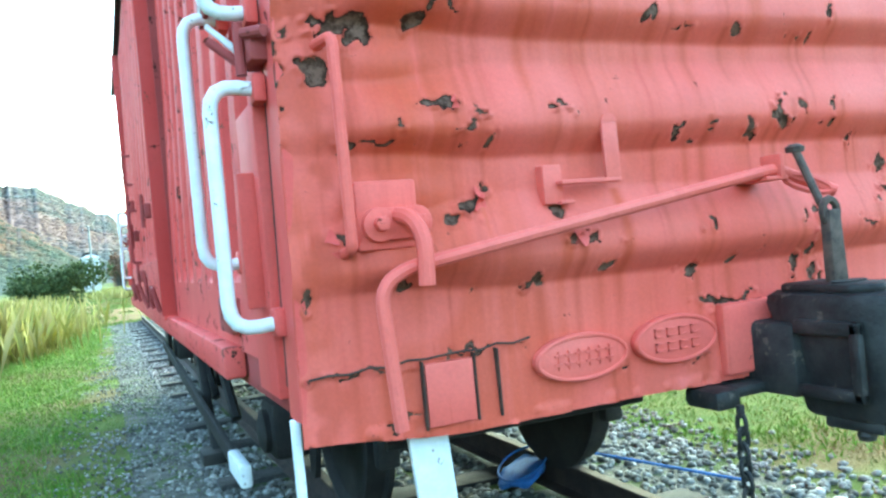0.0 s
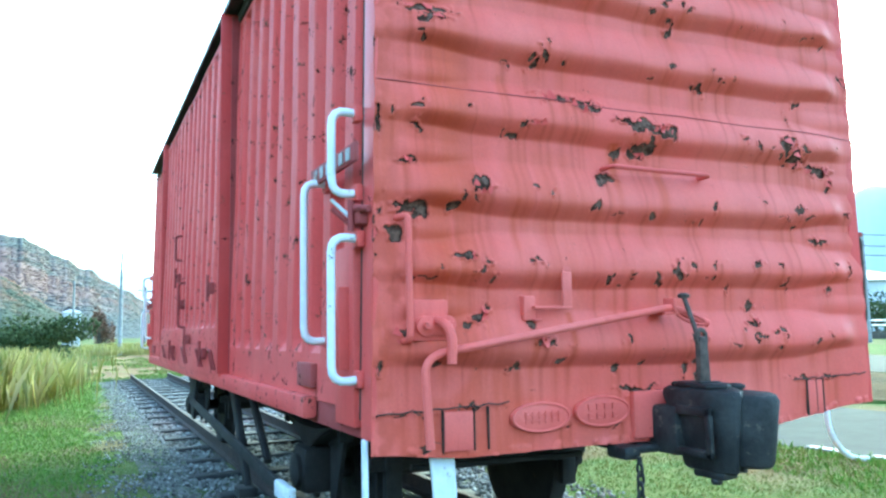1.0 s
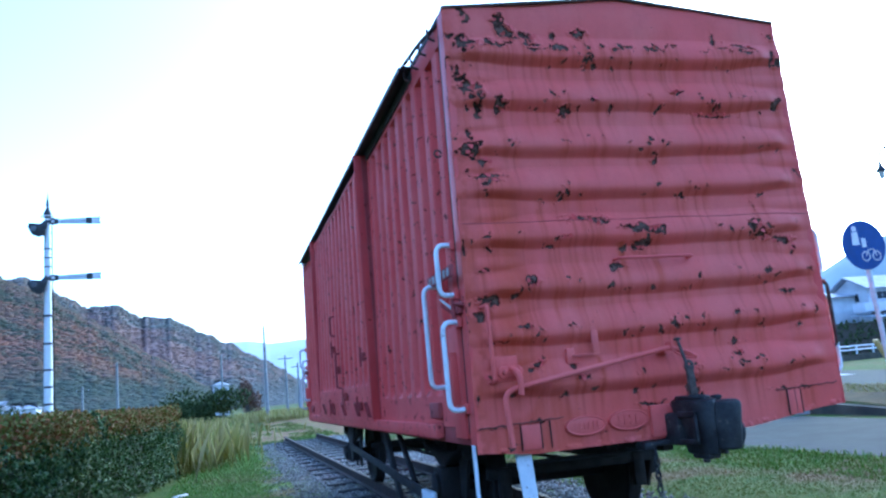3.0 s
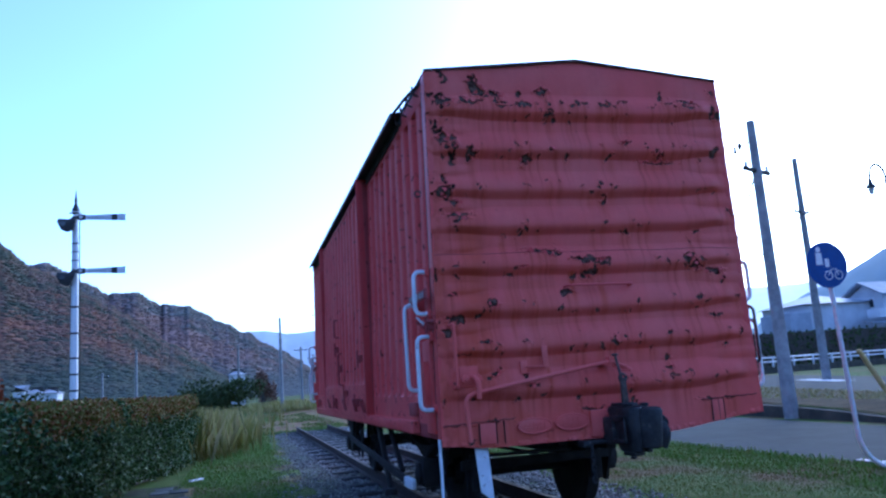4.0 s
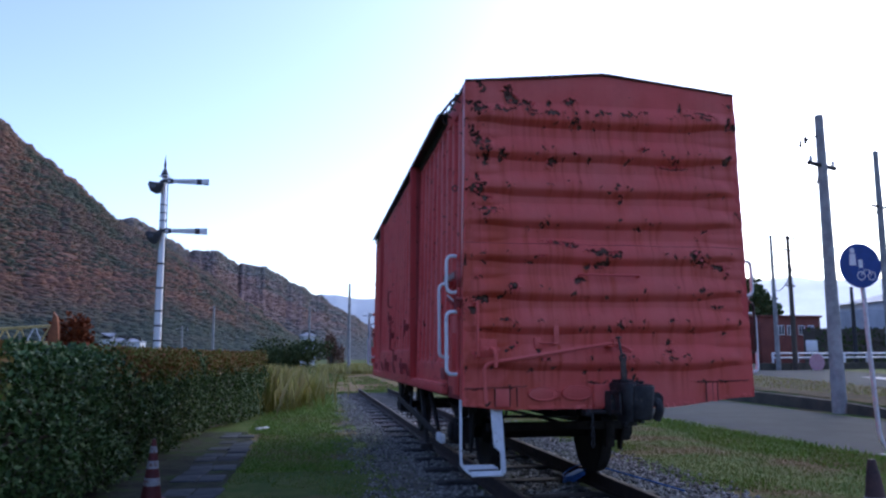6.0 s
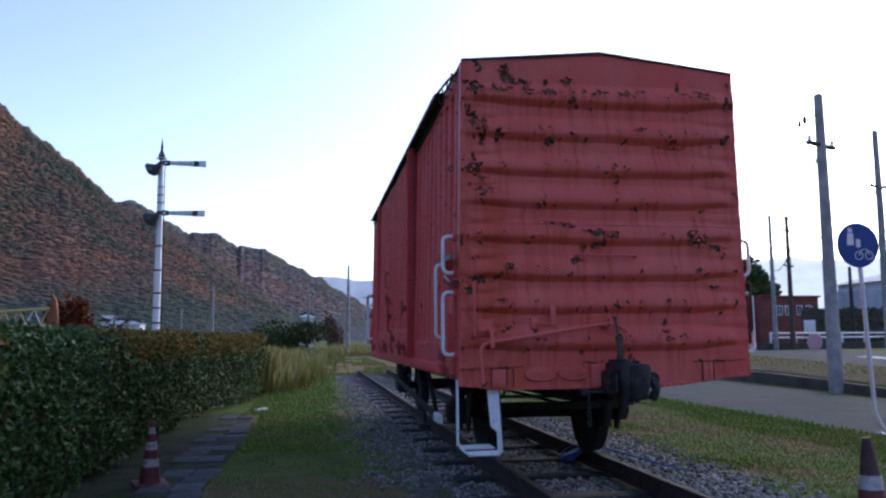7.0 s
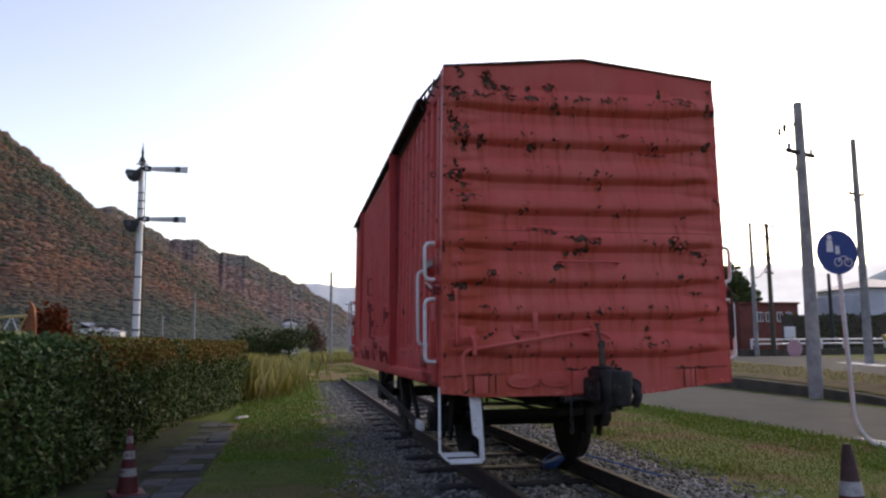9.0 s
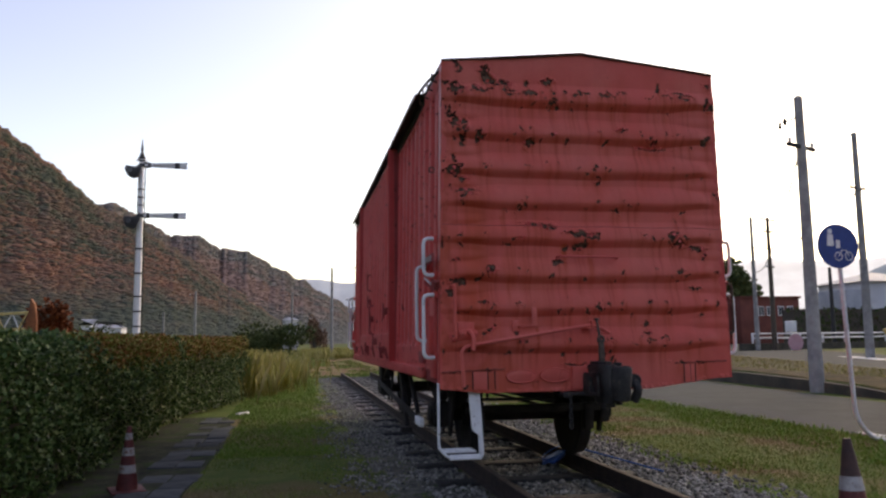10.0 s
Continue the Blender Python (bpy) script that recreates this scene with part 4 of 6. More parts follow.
for a, b in ((-0.98, -0.867), (0.819, 0.91)):
    part("joint_plate", made((box, (a, -0.011, 0.815 + 0.012 * (a + 1)), (b, 0.01, 0.95 + 0.02 * (a + 1)), 0.002)), M_END, end)


def oval_plate(cx, cz, a, b):
    plate = part("oval_plate", made((prism, [(cx + a * math.cos(q), cz + b * math.sin(q)) for q in np.linspace(0, 2 * math.pi, 40, endpoint=False)], -0.018, 0.005, "y", 0.003)), M_END, end,
                 "red oval cast plate with raised marks")
    ring = [(cx + (a - 0.006) * math.cos(q), -0.018, cz + (b - 0.006) * math.sin(q)) for q in np.linspace(0, 2 * math.pi, 40, endpoint=False)]
    part("rim", made((tube, ring, 0.005, 6, 1.0, True)), M_END, plate)
    return plate


plate_a, plate_b = oval_plate(-0.587, 0.911, 0.127, 0.056), oval_plate(-0.309, 0.917, 0.127, 0.06)
for k in range(6):
    x0 = -0.665 + 0.028 * k
    part("raised_mark", made((box, (x0, -0.023, 0.92), (x0 + 0.02, -0.016, 0.925)), (box, (x0, -0.023, 0.899), (x0 + 0.02, -0.016, 0.904)), (box, (x0 + 0.008, -0.023, 0.89), (x0 + 0.012, -0.016, 0.933))), M_END, plate_a)
for row, zc in ((4, 0.936), (4, 0.901)):
    for k in range(row):
        x0 = -0.38 + 0.037 * k
        part("raised_mark", made((box, (x0, -0.023, zc - 0.011), (x0 + 0.005, -0.016, zc + 0.011)), (box, (x0, -0.023, zc + 0.007), (x0 + 0.024, -0.016, zc + 0.011)), (box, (x0, -0.023, zc - 0.011), (x0 + 0.024, -0.016, zc - 0.007))), M_END, plate_b)

# uncoupling rod and its brackets
rod = bend([(-1.075, -0.1, 0.843), (-1.092, -0.1, 1.123), (-1.045, -0.1, 1.158), (-0.02, -0.1, 1.313), (0.03, -0.1, 1.293), (0.11, -0.16, 1.243)], 0.035)
part("uncoupling_rod", made((tube, rod, 0.015, 10)), M_END, wagon, "red painted uncoupling rod across the end")
part("rod_bracket", made((box, (-1.11, -0.045, 1.201), (-0.975, 0.01, 1.343), 0.006)), M_END, wagon)
hook = bend([(-1.025, -0.05, 1.27), (-1.012, -0.1, 1.263), (-1.0, -0.128, 1.218), (-1.004, -0.128, 1.123)], 0.03)
part("rod_hook", made((tube, hook, 0.017, 10), (prism, [(-1.066 + 0.036 * math.cos(q), 1.252 + 0.036 * math.sin(q)) for q in np.linspace(0, 6.28, 18, endpoint=False)], -0.062, -0.04, "y", 0.004),
                      (prism, [(-0.984 + 0.034 * math.cos(q), 1.254 + 0.034 * math.sin(q)) for q in np.linspace(0, 6.28, 18, endpoint=False)], -0.062, -0.04, "y", 0.004),
                      (box, (-1.066, -0.06, 1.22), (-0.984, -0.04, 1.286), 0.004)), M_END, wagon)
for x in (-1.066, -0.984):
    part("bolt", made((prism, [(x + 0.016 * math.cos(q), 1.253 + 0.016 * math.sin(q)) for q in np.linspace(0, 6.28, 6, endpoint=False)], -0.085, -0.06, "y", 0.003)), M_END, wagon)
part("rod_guide", made((box, (-0.075, -0.12, 1.283), (0.0, 0.0, 1.293), 0.003), (box, (-0.03, -0.125, 1.288), (-0.015, -0.06, 1.348), 0.003)), M_END, wagon)
part("chain_eye", made((tube, [(0.05 + 0.05 * math.cos(q) * 0.9, -0.13 - 0.03 * math.cos(q), 1.268 + 0.018 * math.sin(q) - 0.02 * math.cos(q)) for q in np.linspace(0, 2 * math.pi, 14, endpoint=False)], 0.008, 6, 1.0, True)), M_END, wagon)
part("end_rod", made((tube, bend([(-1.15, 0.0, 1.63), (-1.135, -0.075, 1.63), (-1.133, -0.075, 1.208), (-1.133, 0.0, 1.198)], 0.02), 0.012)), M_END, wagon, "red upright bar on the end")
part("lamp_bracket", made((box, (-0.505, -0.06, 1.318), (-0.462, -0.05, 1.448), 0.003), (prism, [(-0.4835 + 0.0215 * math.cos(q), 1.448 + 0.0215 * math.sin(q)) for q in np.linspace(0, math.pi, 10)], -0.06, -0.05, "y"),
                          (box, (-0.627, -0.06, 1.31), (-0.462, -0.03, 1.32), 0.002), (box, (-0.66, -0.035, 1.268), (-0.61, 0.0, 1.358), 0.004), (box, (-0.627, -0.05, 1.266), (-0.59, -0.03, 1.274), 0.002)), M_END, wagon, "red lamp bracket")
part("hand_rail", made((tube, bend([(-0.26, 0.0, 1.868), (-0.26, -0.07, 1.869), (0.245, -0.07, 1.865), (0.245, 0.0, 1.863)], 0.025), 0.01)), M_RED, wagon)
part("grab_handle", made((tube, bend([(1.23, 0.06, 1.24), (1.325, 0.06, 1.235), (1.325, 0.06, 1.66), (1.22, 0.06, 1.665)], 0.04), 0.012)), M_PIN, wagon, "rusty grab handle on the far corner")

# steps under the corner
step_frame = bend([(-0.955, 0.06, 0.84), (-0.905, 0.05, 0.285), (-1.17, 0.05, 0.285), (-1.25, 0.06, 0.36), (-1.25, 0.06, 0.86)], 0.05, 3)
bm = made((tube, step_frame, 0.011, 8))
footstep = part("footstep", bm, M_WHITE, wagon, "white painted footstep hanger with dark tread")
part("strap", made((prism, [(-1.015, 0.83), (-0.92, 0.83), (-0.888, 0.31), (-0.9, 0.285), (-0.93, 0.3), (-0.935, 0.46), (-0.985, 0.5)], 0.045, 0.062, "y", 0.003)), M_WHITE, footstep)
part("strap", made((box, (-1.17, 0.045, 0.272), (-0.91, 0.06, 0.315), 0.004)), M_WHITE, footstep)
part("strap", made((box, (-1.26, 0.04, 0.36), (-1.243, 0.07, 0.87), 0.004)), M_WHITE, footstep)
part("tread", made((box, (-1.225, 0.065, 0.29), (-0.92, 0.3, 0.32), 0.006)), M_IRON, footstep)
for k in range(3):
    part("tread_bar", made((box, (-1.2, 0.1 + 0.08 * k, 0.321), (-0.94, 0.115 + 0.08 * k, 0.335), 0.003)), M_WHITE, footstep)

# ---- coupler ----
def tapered(bm, below, about, amount):
    """Draws the lower corners of a casting in towards a centre."""
    for v in bm.verts:
        if v.co.z < below:
            v.co.x += (about[0] - v.co.x) * amount
            v.co.y += (about[1] - v.co.y) * amount
    return bm


coupler = part("coupler", made((box, (-0.095, -0.16, 0.79), (0.095, 0.3, 0.975), 0.02)), M_COUPLER, wagon, "black cast knuckle coupler, worn and scratched")
coupler.location = (0.012, 0.0, -0.043)
head = [(-0.07, -0.05), (-0.085, -0.13), (-0.085, -0.3), (-0.06, -0.39), (-0.01, -0.42), (0.05, -0.37), (0.09, -0.31), (0.13, -0.25), (0.13, -0.1), (0.09, -0.04)]
part("head", tapered(made((prism, head, 0.74, 1.05, "z", 0.03)), 0.8, (0.04, -0.27), 0.3), M_COUPLER, coupler)
knuckle = [(-0.02, -0.38), (0.05, -0.46), (0.12, -0.47), (0.17, -0.41), (0.178, -0.3), (0.14, -0.2), (0.06, -0.22)]
part("knuckle", tapered(made((prism, knuckle, 0.765, 1.035, "z", 0.03)), 0.81, (0.08, -0.33), 0.2), M_COUPLER, coupler)
part("knuckle_pin", made((lathe, [(0.026, 0.735), (0.026, 1.04), (0.034, 1.045), (0.034, 1.056), (0.02, 1.062)], (0.1, -0.28, 0), 14)), M_COUPLER, coupler)
part("top_lug", made((prism, [(-0.06, -0.1), (-0.07, -0.3), (-0.03, -0.37), (0.04, -0.32), (0.07, -0.12)], 1.045, 1.068, "z", 0.01)), M_COUPLER, coupler)
part("lock_slot", made((prism, [(-0.01 + 0.05 * math.cos(q), -0.26 + 0.03 * math.sin(q)) for q in np.linspace(0, 6.28, 18, endpoint=False)], 1.066, 1.072)), M_IRON, coupler)
for lo, hi in (((-0.097, -0.34, 0.95), (-0.075, -0.16, 0.985)), ((-0.097, -0.34, 0.8), (-0.075, -0.16, 0.83)), ((-0.097, -0.34, 0.8), (-0.075, -0.31, 0.985))):
    part("cast_rib", made((box, lo, hi, 0.008)), M_COUPLER, coupler)
part("bottom_lug", made((prism, [(-0.03, -0.33), (0.06, -0.31), (0.06, -0.18), (-0.04, -0.18)], 0.718, 0.75, "z", 0.01), (lathe, [(0.018, 0.698), (0.022, 0.71), (0.018, 0.722)], (-0.01, -0.27, 0), 12)), M_COUPLER, coupler)
part("shank_collar", made((box, (-0.17, -0.03, 0.8), (0.17, 0.02, 0.985), 0.012)), M_END, wagon, "red coupler pocket plate")
part("carrier", made((box, (-0.22, -0.06, 0.75), (0.14, 0.06, 0.78), 0.012), (box, (-0.27, -0.09, 0.735), (-0.19, 0.03, 0.785), 0.015)), M_COUPLER, wagon)
part("lift_link", made((prism, [(-0.028, 1.24), (0.012, 1.24), (0.02, 1.06), (-0.03, 1.06)], -0.24, -0.21, "y", 0.006), (tube, [(-0.008 + 0.024 * math.cos(q), -0.225, 1.235 + 0.03 * math.sin(q)) for q in np.linspace(0, 6.28, 12, endpoint=False)], 0.01, 6, 1.0, True)), M_PIN, coupler)
part("lift_pin", made((tube, [(-0.005, -0.14, 1.395), (-0.008, -0.22, 1.215)], 0.01), (lathe, [(0.022, 1.39), (0.024, 1.402), (0.012, 1.41)], (-0.004, -0.138, 0), 10)), M_PIN, coupler)
chain_top = Vector((-0.22, -0.11, 0.75))
chain = part("chain", made((tube, [chain_top, chain_top + Vector((0, 0, -0.03))], 0.01)), M_COUPLER, wagon, "short black chain hanging under the coupler")
for k in range(6):
    c = chain_top + Vector((0.002 * math.sin(k * 2), 0, -0.045 - 0.036 * k))
    if k % 2:
        pts = [c + Vector((0.014 * math.cos(q), 0, 0.026 * math.sin(q))) for q in np.linspace(0, 6.28, 12, endpoint=False)]
    else:
        pts = [c + Vector((0, 0.014 * math.cos(q), 0.026 * math.sin(q))) for q in np.linspace(0, 6.28, 12, endpoint=False)]
    part("link", made((tube, pts, 0.006, 6, 1.0, True)), M_COUPLER, chain)
part("brake_hose", made((tube, bend([(0.33, 0.1, 0.86), (0.33, -0.1, 0.86), (0.34, -0.15, 0.8), (0.31, -0.12, 0.7)], 0.05), 0.036, 10), (lathe, [(0.05, -0.12), (0.06, -0.1), (0.06, 0.02), (0.045, 0.05)], (0.33, 0.0, 0.86), 14, "y")), M_COUPLER, wagon)

# ---- underframe and wheels ----
for x in (-0.86, 0.86):
    part("sole_bar", made((box, (x - 0.05, 0.08, 0.84), (x + 0.05, LENGTH - 0.08, 0.885), 0.008)), M_IRON, wagon)
for x in (-0.2, 0.2):
    part("centre_sill", made((box, (x - 0.04, 0.45, 0.66), (x + 0.04, LENGTH - 0.45, 0.88), 0.008)), M_IRON, wagon)
for y in (0.1, 2.8, 4.2, 5.7, LENGTH - 0.2):
    part("cross_bearer", made((box, (-1.0, y, 0.84), (0.5 if y < 1 else 0.9, y + 0.1, 0.884), 0.008)), M_IRON, wagon)
part("floor_plate", made((box, (-1.19, 0.05, 0.885), (1.19, LENGTH - 0.05, 0.9))), M_IRON, wagon)
AXLES = (2.06, 6.94)
for ya in AXLES:
    ax = part("axle", made((lathe, [(0.05, -0.95), (0.06, -0.8), (0.06, -0.62), (0.075, -0.55), (0.07, 0.0), (0.075, 0.55), (0.06, 0.62), (0.06, 0.8), (0.05, 0.95)], (0, ya, 0.43), 16, "x")), M_IRON, wagon)
    for s in (-1, 1):
        prof = [(0.08, s * 0.49), (0.36, s * 0.52), (0.4, s * 0.505), (0.455, s * 0.51), (0.455, s * 0.535), (0.433, s * 0.545), (0.43, s * 0.63), (0.4, s * 0.635), (0.37, s * 0.6), (0.13, s * 0.57), (0.11, s * 0.65), (0.07, s * 0.65)]
        part("wheel", made((lathe, prof, (0, ya, 0.43), 40, "x")), M_IRON, wagon)
        box_m = made((box, (s * 0.86 - 0.1, ya - 0.13, 0.32), (s * 0.86 + 0.1, ya + 0.13, 0.58), 0.03), (lathe, [(0.1, s * 0.96), (0.1, s * 0.985), (0.05, s * 1.0)], (0, ya, 0.44), 16, "x"))
        part("axle_box", box_m, M_IRON, wagon)
        spring = bmesh.new()
        for k in range(7):
            L = 0.58 - 0.06 * k
            zc = 0.735 - 0.016 * k
            arc = [(ya - L + 2 * L * q / 8, zc - 0.06 * (1 - ((q - 4) / 4) ** 2)) for q in range(9)]
            prism(spring, arc + [(u, v + 0.012) for u, v in arc[::-1]], s * 0.82, s * 0.91, "x")
        part("leaf_spring", spring, M_IRON, wagon)
        for d in (-1, 1):
            guard = [(ya + d * 0.15, 0.86), (ya + d * 0.5, 0.86), (ya + d * 0.22, 0.24), (ya + d * 0.15, 0.24)]
            part("axle_guard", made((prism, guard, s * 0.8 - 0.012, s * 0.8 + 0.012, "x")), M_IRON, wagon)
            part("spring_hanger", made((box, (s * 0.86 - 0.04, ya + d * 0.58 - 0.02, 0.66), (s * 0.86 + 0.04, ya + d * 0.58 + 0.02, 0.8), 0.01)), M_IRON, wagon)
        for d in (-1, 1):
            part("brake_shoe", made((box, (s * 0.566 - 0.05, ya + d * 0.5 - 0.035, 0.3), (s * 0.566 + 0.05, ya + d * 0.5 + 0.035, 0.56), 0.015)), M_IRON, wagon)
    for d, zb in ((-0.52, 0.48), (0.48, 0.34)):
        part("brake_beam", made((box, (-0.7, ya + d, zb), (0.7, ya + d + 0.06, zb + 0.08), 0.01)), M_IRON, wagon)
part("brake_pipe", made((tube, [(-0.98, 0.3, 0.715), (-0.2, 0.3, 0.708)], 0.013)), M_IRON, wagon)
part("brake_rod", made((tube, [(-0.3, 2.0, 0.42), (-0.25, 6.4, 0.46)], 0.018), (tube, [(0.25, 2.2, 0.5), (0.2, 6.3, 0.5)], 0.018)), M_IRON, wagon)
part("brake_cylinder", made((lathe, [(0.1, 3.6), (0.16, 3.62), (0.16, 4.15), (0.1, 4.2)], (-0.3, 0, 0.6), 18, "y")), M_IRON, wagon)
for x in (-1.06, 1.06):
    for y in (3.0, 3.8):
        part("strut", made((tube, [(x, y, 0.88), (x - 0.04 * np.sign(x), y - 0.42, 0.42)], 0.026, 6)), M_IRON, wagon)
part("brake_lever", made((prism, [(5.2, 0.6), (5.2, 0.66), (1.65, 0.475), (1.65, 0.4)], -1.185, -1.16, "x", 0.004)), M_IRON, wagon, "long black hand-brake lever along the side")
part("lever_tip", made((box, (-1.195, 1.36, 0.39), (-1.15, 1.66, 0.475), 0.01)), M_WHITE, wagon, "white painted lever tip")
part("lever_guide", made((prism, [(3.2, 0.88), (3.35, 0.88), (2.75, 0.2), (2.68, 0.24)], -1.14, -1.1, "x", 0.004), (box, (-1.2, 2.6, 0.2), (-1.08, 2.78, 0.26), 0.006)), M_IRON, wagon)
part("lever_bracket", made((prism, [(5.0, 0.88), (5.5, 0.88), (5.3, 0.45), (5.2, 0.45)], -1.15, -1.12, "x", 0.004)), M_IRON, wagon)


# ---- plants ----
LEAF = (np.array([[0, 0, 0], [0.32, 0.45, 0.1], [0, 1.0, -0.05], [-0.32, 0.45, 0.1]], float), np.array([[0, 1, 2], [0, 2, 3]]))


def leaves(name, places, sizes, material, seed, parent=None, up=0.3, shape=LEAF):
    """Single leaves at places, each turned every way; up: how far they lean to the light."""
    rng = np.random.RandomState(seed)
    n = len(places)
    d = rng.normal(size=(n, 3))
    d[:, 2] += up
    d /= np.linalg.norm(d, axis=1, keepdims=True)
    r = rng.normal(size=(n, 3))
    r -= d * (r * d).sum(1, keepdims=True)
    r /= np.linalg.norm(r, axis=1, keepdims=True)
    q = np.cross(r, d)
    v, f = shape
    W = places[:, None, :] + sizes[:, None, None] * (v[None, :, 0:1] * r[:, None, :] + v[None, :, 1:2] * d[:, None, :] + v[None, :, 2:3] * q[:, None, :])
    F = f[None] + (np.arange(n) * len(v))[:, None, None]
    me = bpy.data.meshes.new(name)
    V, F = W.reshape(-1, 3), F.reshape(-1, 3)
    me.vertices.add(len(V))
    me.vertices.foreach_set("co", V.ravel())
    me.loops.add(F.size)
    me.loops.foreach_set("vertex_index", F.ravel().astype(np.int32))
    me.polygons.add(len(F))
    me.polygons.foreach_set("loop_start", np.arange(0, F.size, 3, dtype=np.int32))
    me.polygons.foreach_set("loop_total", np.full(len(F), 3, dtype=np.int32))
    me.update(calc_edges=True)
    me.validate()
    me.materials.append(material)
    ob = new(name, me)
    if parent:
        ob.parent = parent
    return ob


def hedge(x_face, y0, y1, depth, top, count, seed, thing):
    """A clipped hedge: a dark twiggy core and a skin of small leaves over its face, top and end."""
    rng = np.random.RandomState(seed)
    n = int(count)
    u = rng.rand(n)
    y = y0 + (y1 - y0) * rng.rand(n) ** 1.1
    height = top - GROUND
    face = u < 0.58
    x = np.where(face, x_face(y) - 0.28 * rng.rand(n) ** 2, x_face(y) - depth * rng.rand(n))
    z = np.where(face, GROUND + 0.06 + height * rng.rand(n) ** 0.9, top - 0.2 * rng.rand(n) ** 2)
    bulge = 0.22 * (value_noise(y + 40, z * 1.3, seed + 1, 0.75) - 0.5) + 0.1 * (value_noise(y + 7, z, seed + 2, 0.22) - 0.5)
    rounding = 0.16 * step(z, top - 0.35, top + 0.05)
    x = np.where(face, x + bulge - rounding, x)
    z = np.where(face, z, z + 0.2 * (value_noise(y + 11, x, seed + 3, 0.6) - 0.5) + 0.09 * (value_noise(y + 3, x + 9, seed + 4, 0.17) - 0.5))
    endcap = y > y1 - 0.25
    pts = np.stack([x, y + np.where(endcap, 0.25 * (value_noise(x + 30, z, seed + 5, 0.3) - 0.5), 0), z], 1)
    size = 0.035 + 0.04 * rng.rand(n)
    high = z > top - 0.22 - 0.25 * rng.rand(n)
    tips = high & (value_noise(y + 60, x + 60, seed + 6, 1.3) > 0.66 - 0.05 * np.clip(y - 1, 0, 12))
    leaves("foliage", pts[~tips], size[~tips], M_HEDGE, seed, thing)
    leaves("foliage", pts[tips], size[tips], M_HEDGETOP, seed + 1, thing, 0.8)
    bm = bmesh.new()
    ys = np.linspace(y0 + 0.1, y1 - 0.25, 40)
    rows = []
    for q in ys:
        f = float(x_face(np.array([q]))[0]) - 0.3
        rows.append([bm.verts.new(c) for c in ((f, q, GROUND), (f, q, top - 0.25), (f - 0.15, q, top - 0.14), (f - depth + 0.4, q, top - 0.14), (f - depth + 0.3, q, GROUND))])
    for a, b in zip(rows, rows[1:]):
        for k in range(4):
            bm.faces.new((a[k], a[k + 1], b[k + 1], b[k]))
    bm.faces.new(rows[0])
    bm.faces.new(rows[-1][::-1])
    bmesh.ops.recalc_face_normals(bm, faces=bm.faces)
    part("core", bm, M_BARK, thing)


hedge_near = tagged(empty("hedge", (0, 0, 0)), "clipped evergreen hedge with reddening autumn tips", "hedge")
hedge(lambda y: -4.55 + 0.1 * np.asarray(y) / 10 + 0.85 * step(np.asarray(y), 7.0, 15.0), -9.0, 15.2, 2.6, 1.27, 120000, 5, hedge_near)


def tuft_field(name, count, xr, yr, seed, h, label, keepout=None, z=GROUND, material=None):
    rng = np.random.RandomState(seed)
    x = rng.uniform(xr[0], xr[1], count)
    y = yr[0] + (yr[1] - yr[0]) * rng.rand(count) ** 1.4
    if keepout is not None:
        ok = keepout(x, y)
        x, y = x[ok], y[ok]
    pts = np.stack([x, y, np.full(len(x), z)], 1)
    blade = (np.array([[-0.12, 0, 0], [0.12, 0, 0], [0.08, 0.6, 0.06], [0, 1.0, 0.2]], float), np.array([[0, 1, 2], [0, 2, 3]]))
    ob = leaves(name, pts, h * (0.5 + rng.rand(len(x))), material or M_GRASS, seed, None, 1.6, blade)
    return tagged(ob, label, "grass", kind="stuff")


tuft_field("grass", 80000, (1.75, 5.4), (-2.5, 26), 61, 0.03, "short green and straw-coloured lawn beside the track",
           keepout=lambda x, y: x > 1.8 + 0.5 * value_noise(y + 9, x, 3, 0.4))
tuft_field("grass", 26000, (3.7, 5.5), (-1.5, 24), 66, 0.05, "lush green grass along the lane edge", material=M_LUSH,
           keepout=lambda x, y: (x > 4.5 - 0.9 * value_noise(y + 5, x * 0, 9, 1.6)) & (x < 5.28 + 0.3 * value_noise(y + 2, x, 10, 0.5) + 0.03 * np.clip(5 - y, 0, 9)))
tuft_field("grass", 9000, (1.7, 2.7), (-1.5, 14), 67, 0.045, "green weeds at the edge of the ballast", material=M_LUSH,
           keepout=lambda x, y: value_noise(y + 31, x + 4, 12, 0.7) > 0.52)
tuft_field("grass", 34000, (-3.5, -1.4), (-3.0, 30), 62, 0.03, "short worn grass strip between track and hedge",
           keepout=lambda x, y: (x < -1.45 - 0.6 * value_noise(y + 9, x, 4, 0.4)) & ((y > 9.0) | (x > -3.35)) & (value_noise(x + 7, y, 14, 0.5) > 0.3 - 0.05 * np.clip(y - 2, 0, 6)))
tuft_field("grass", 30000, (-3.6, -1.3), (4.0, 25), 68, 0.04, "lush green grass beside the ballast", material=M_LUSH,
           keepout=lambda x, y: (x < -1.7 - 0.5 * value_noise(y + 9, x, 4, 0.4) + 0.03 * np.clip(y - 6, 0, 12)) & ((y > 9.0) | (x > -3.3)))
tuft_field("grass", 9000, (-2.1, -1.1), (-3.5, 18), 69, 0.026, "thin weeds in the gravel beside the track",
           keepout=lambda x, y: value_noise(x + 20, y + 20, 19, 0.45) < 0.55)
tuft_field("grass", 3000, (5.05, 5.5), (-2.0, 20), 63, 0.075, "longer grass fringe along the lane edge", material=M_LUSH)
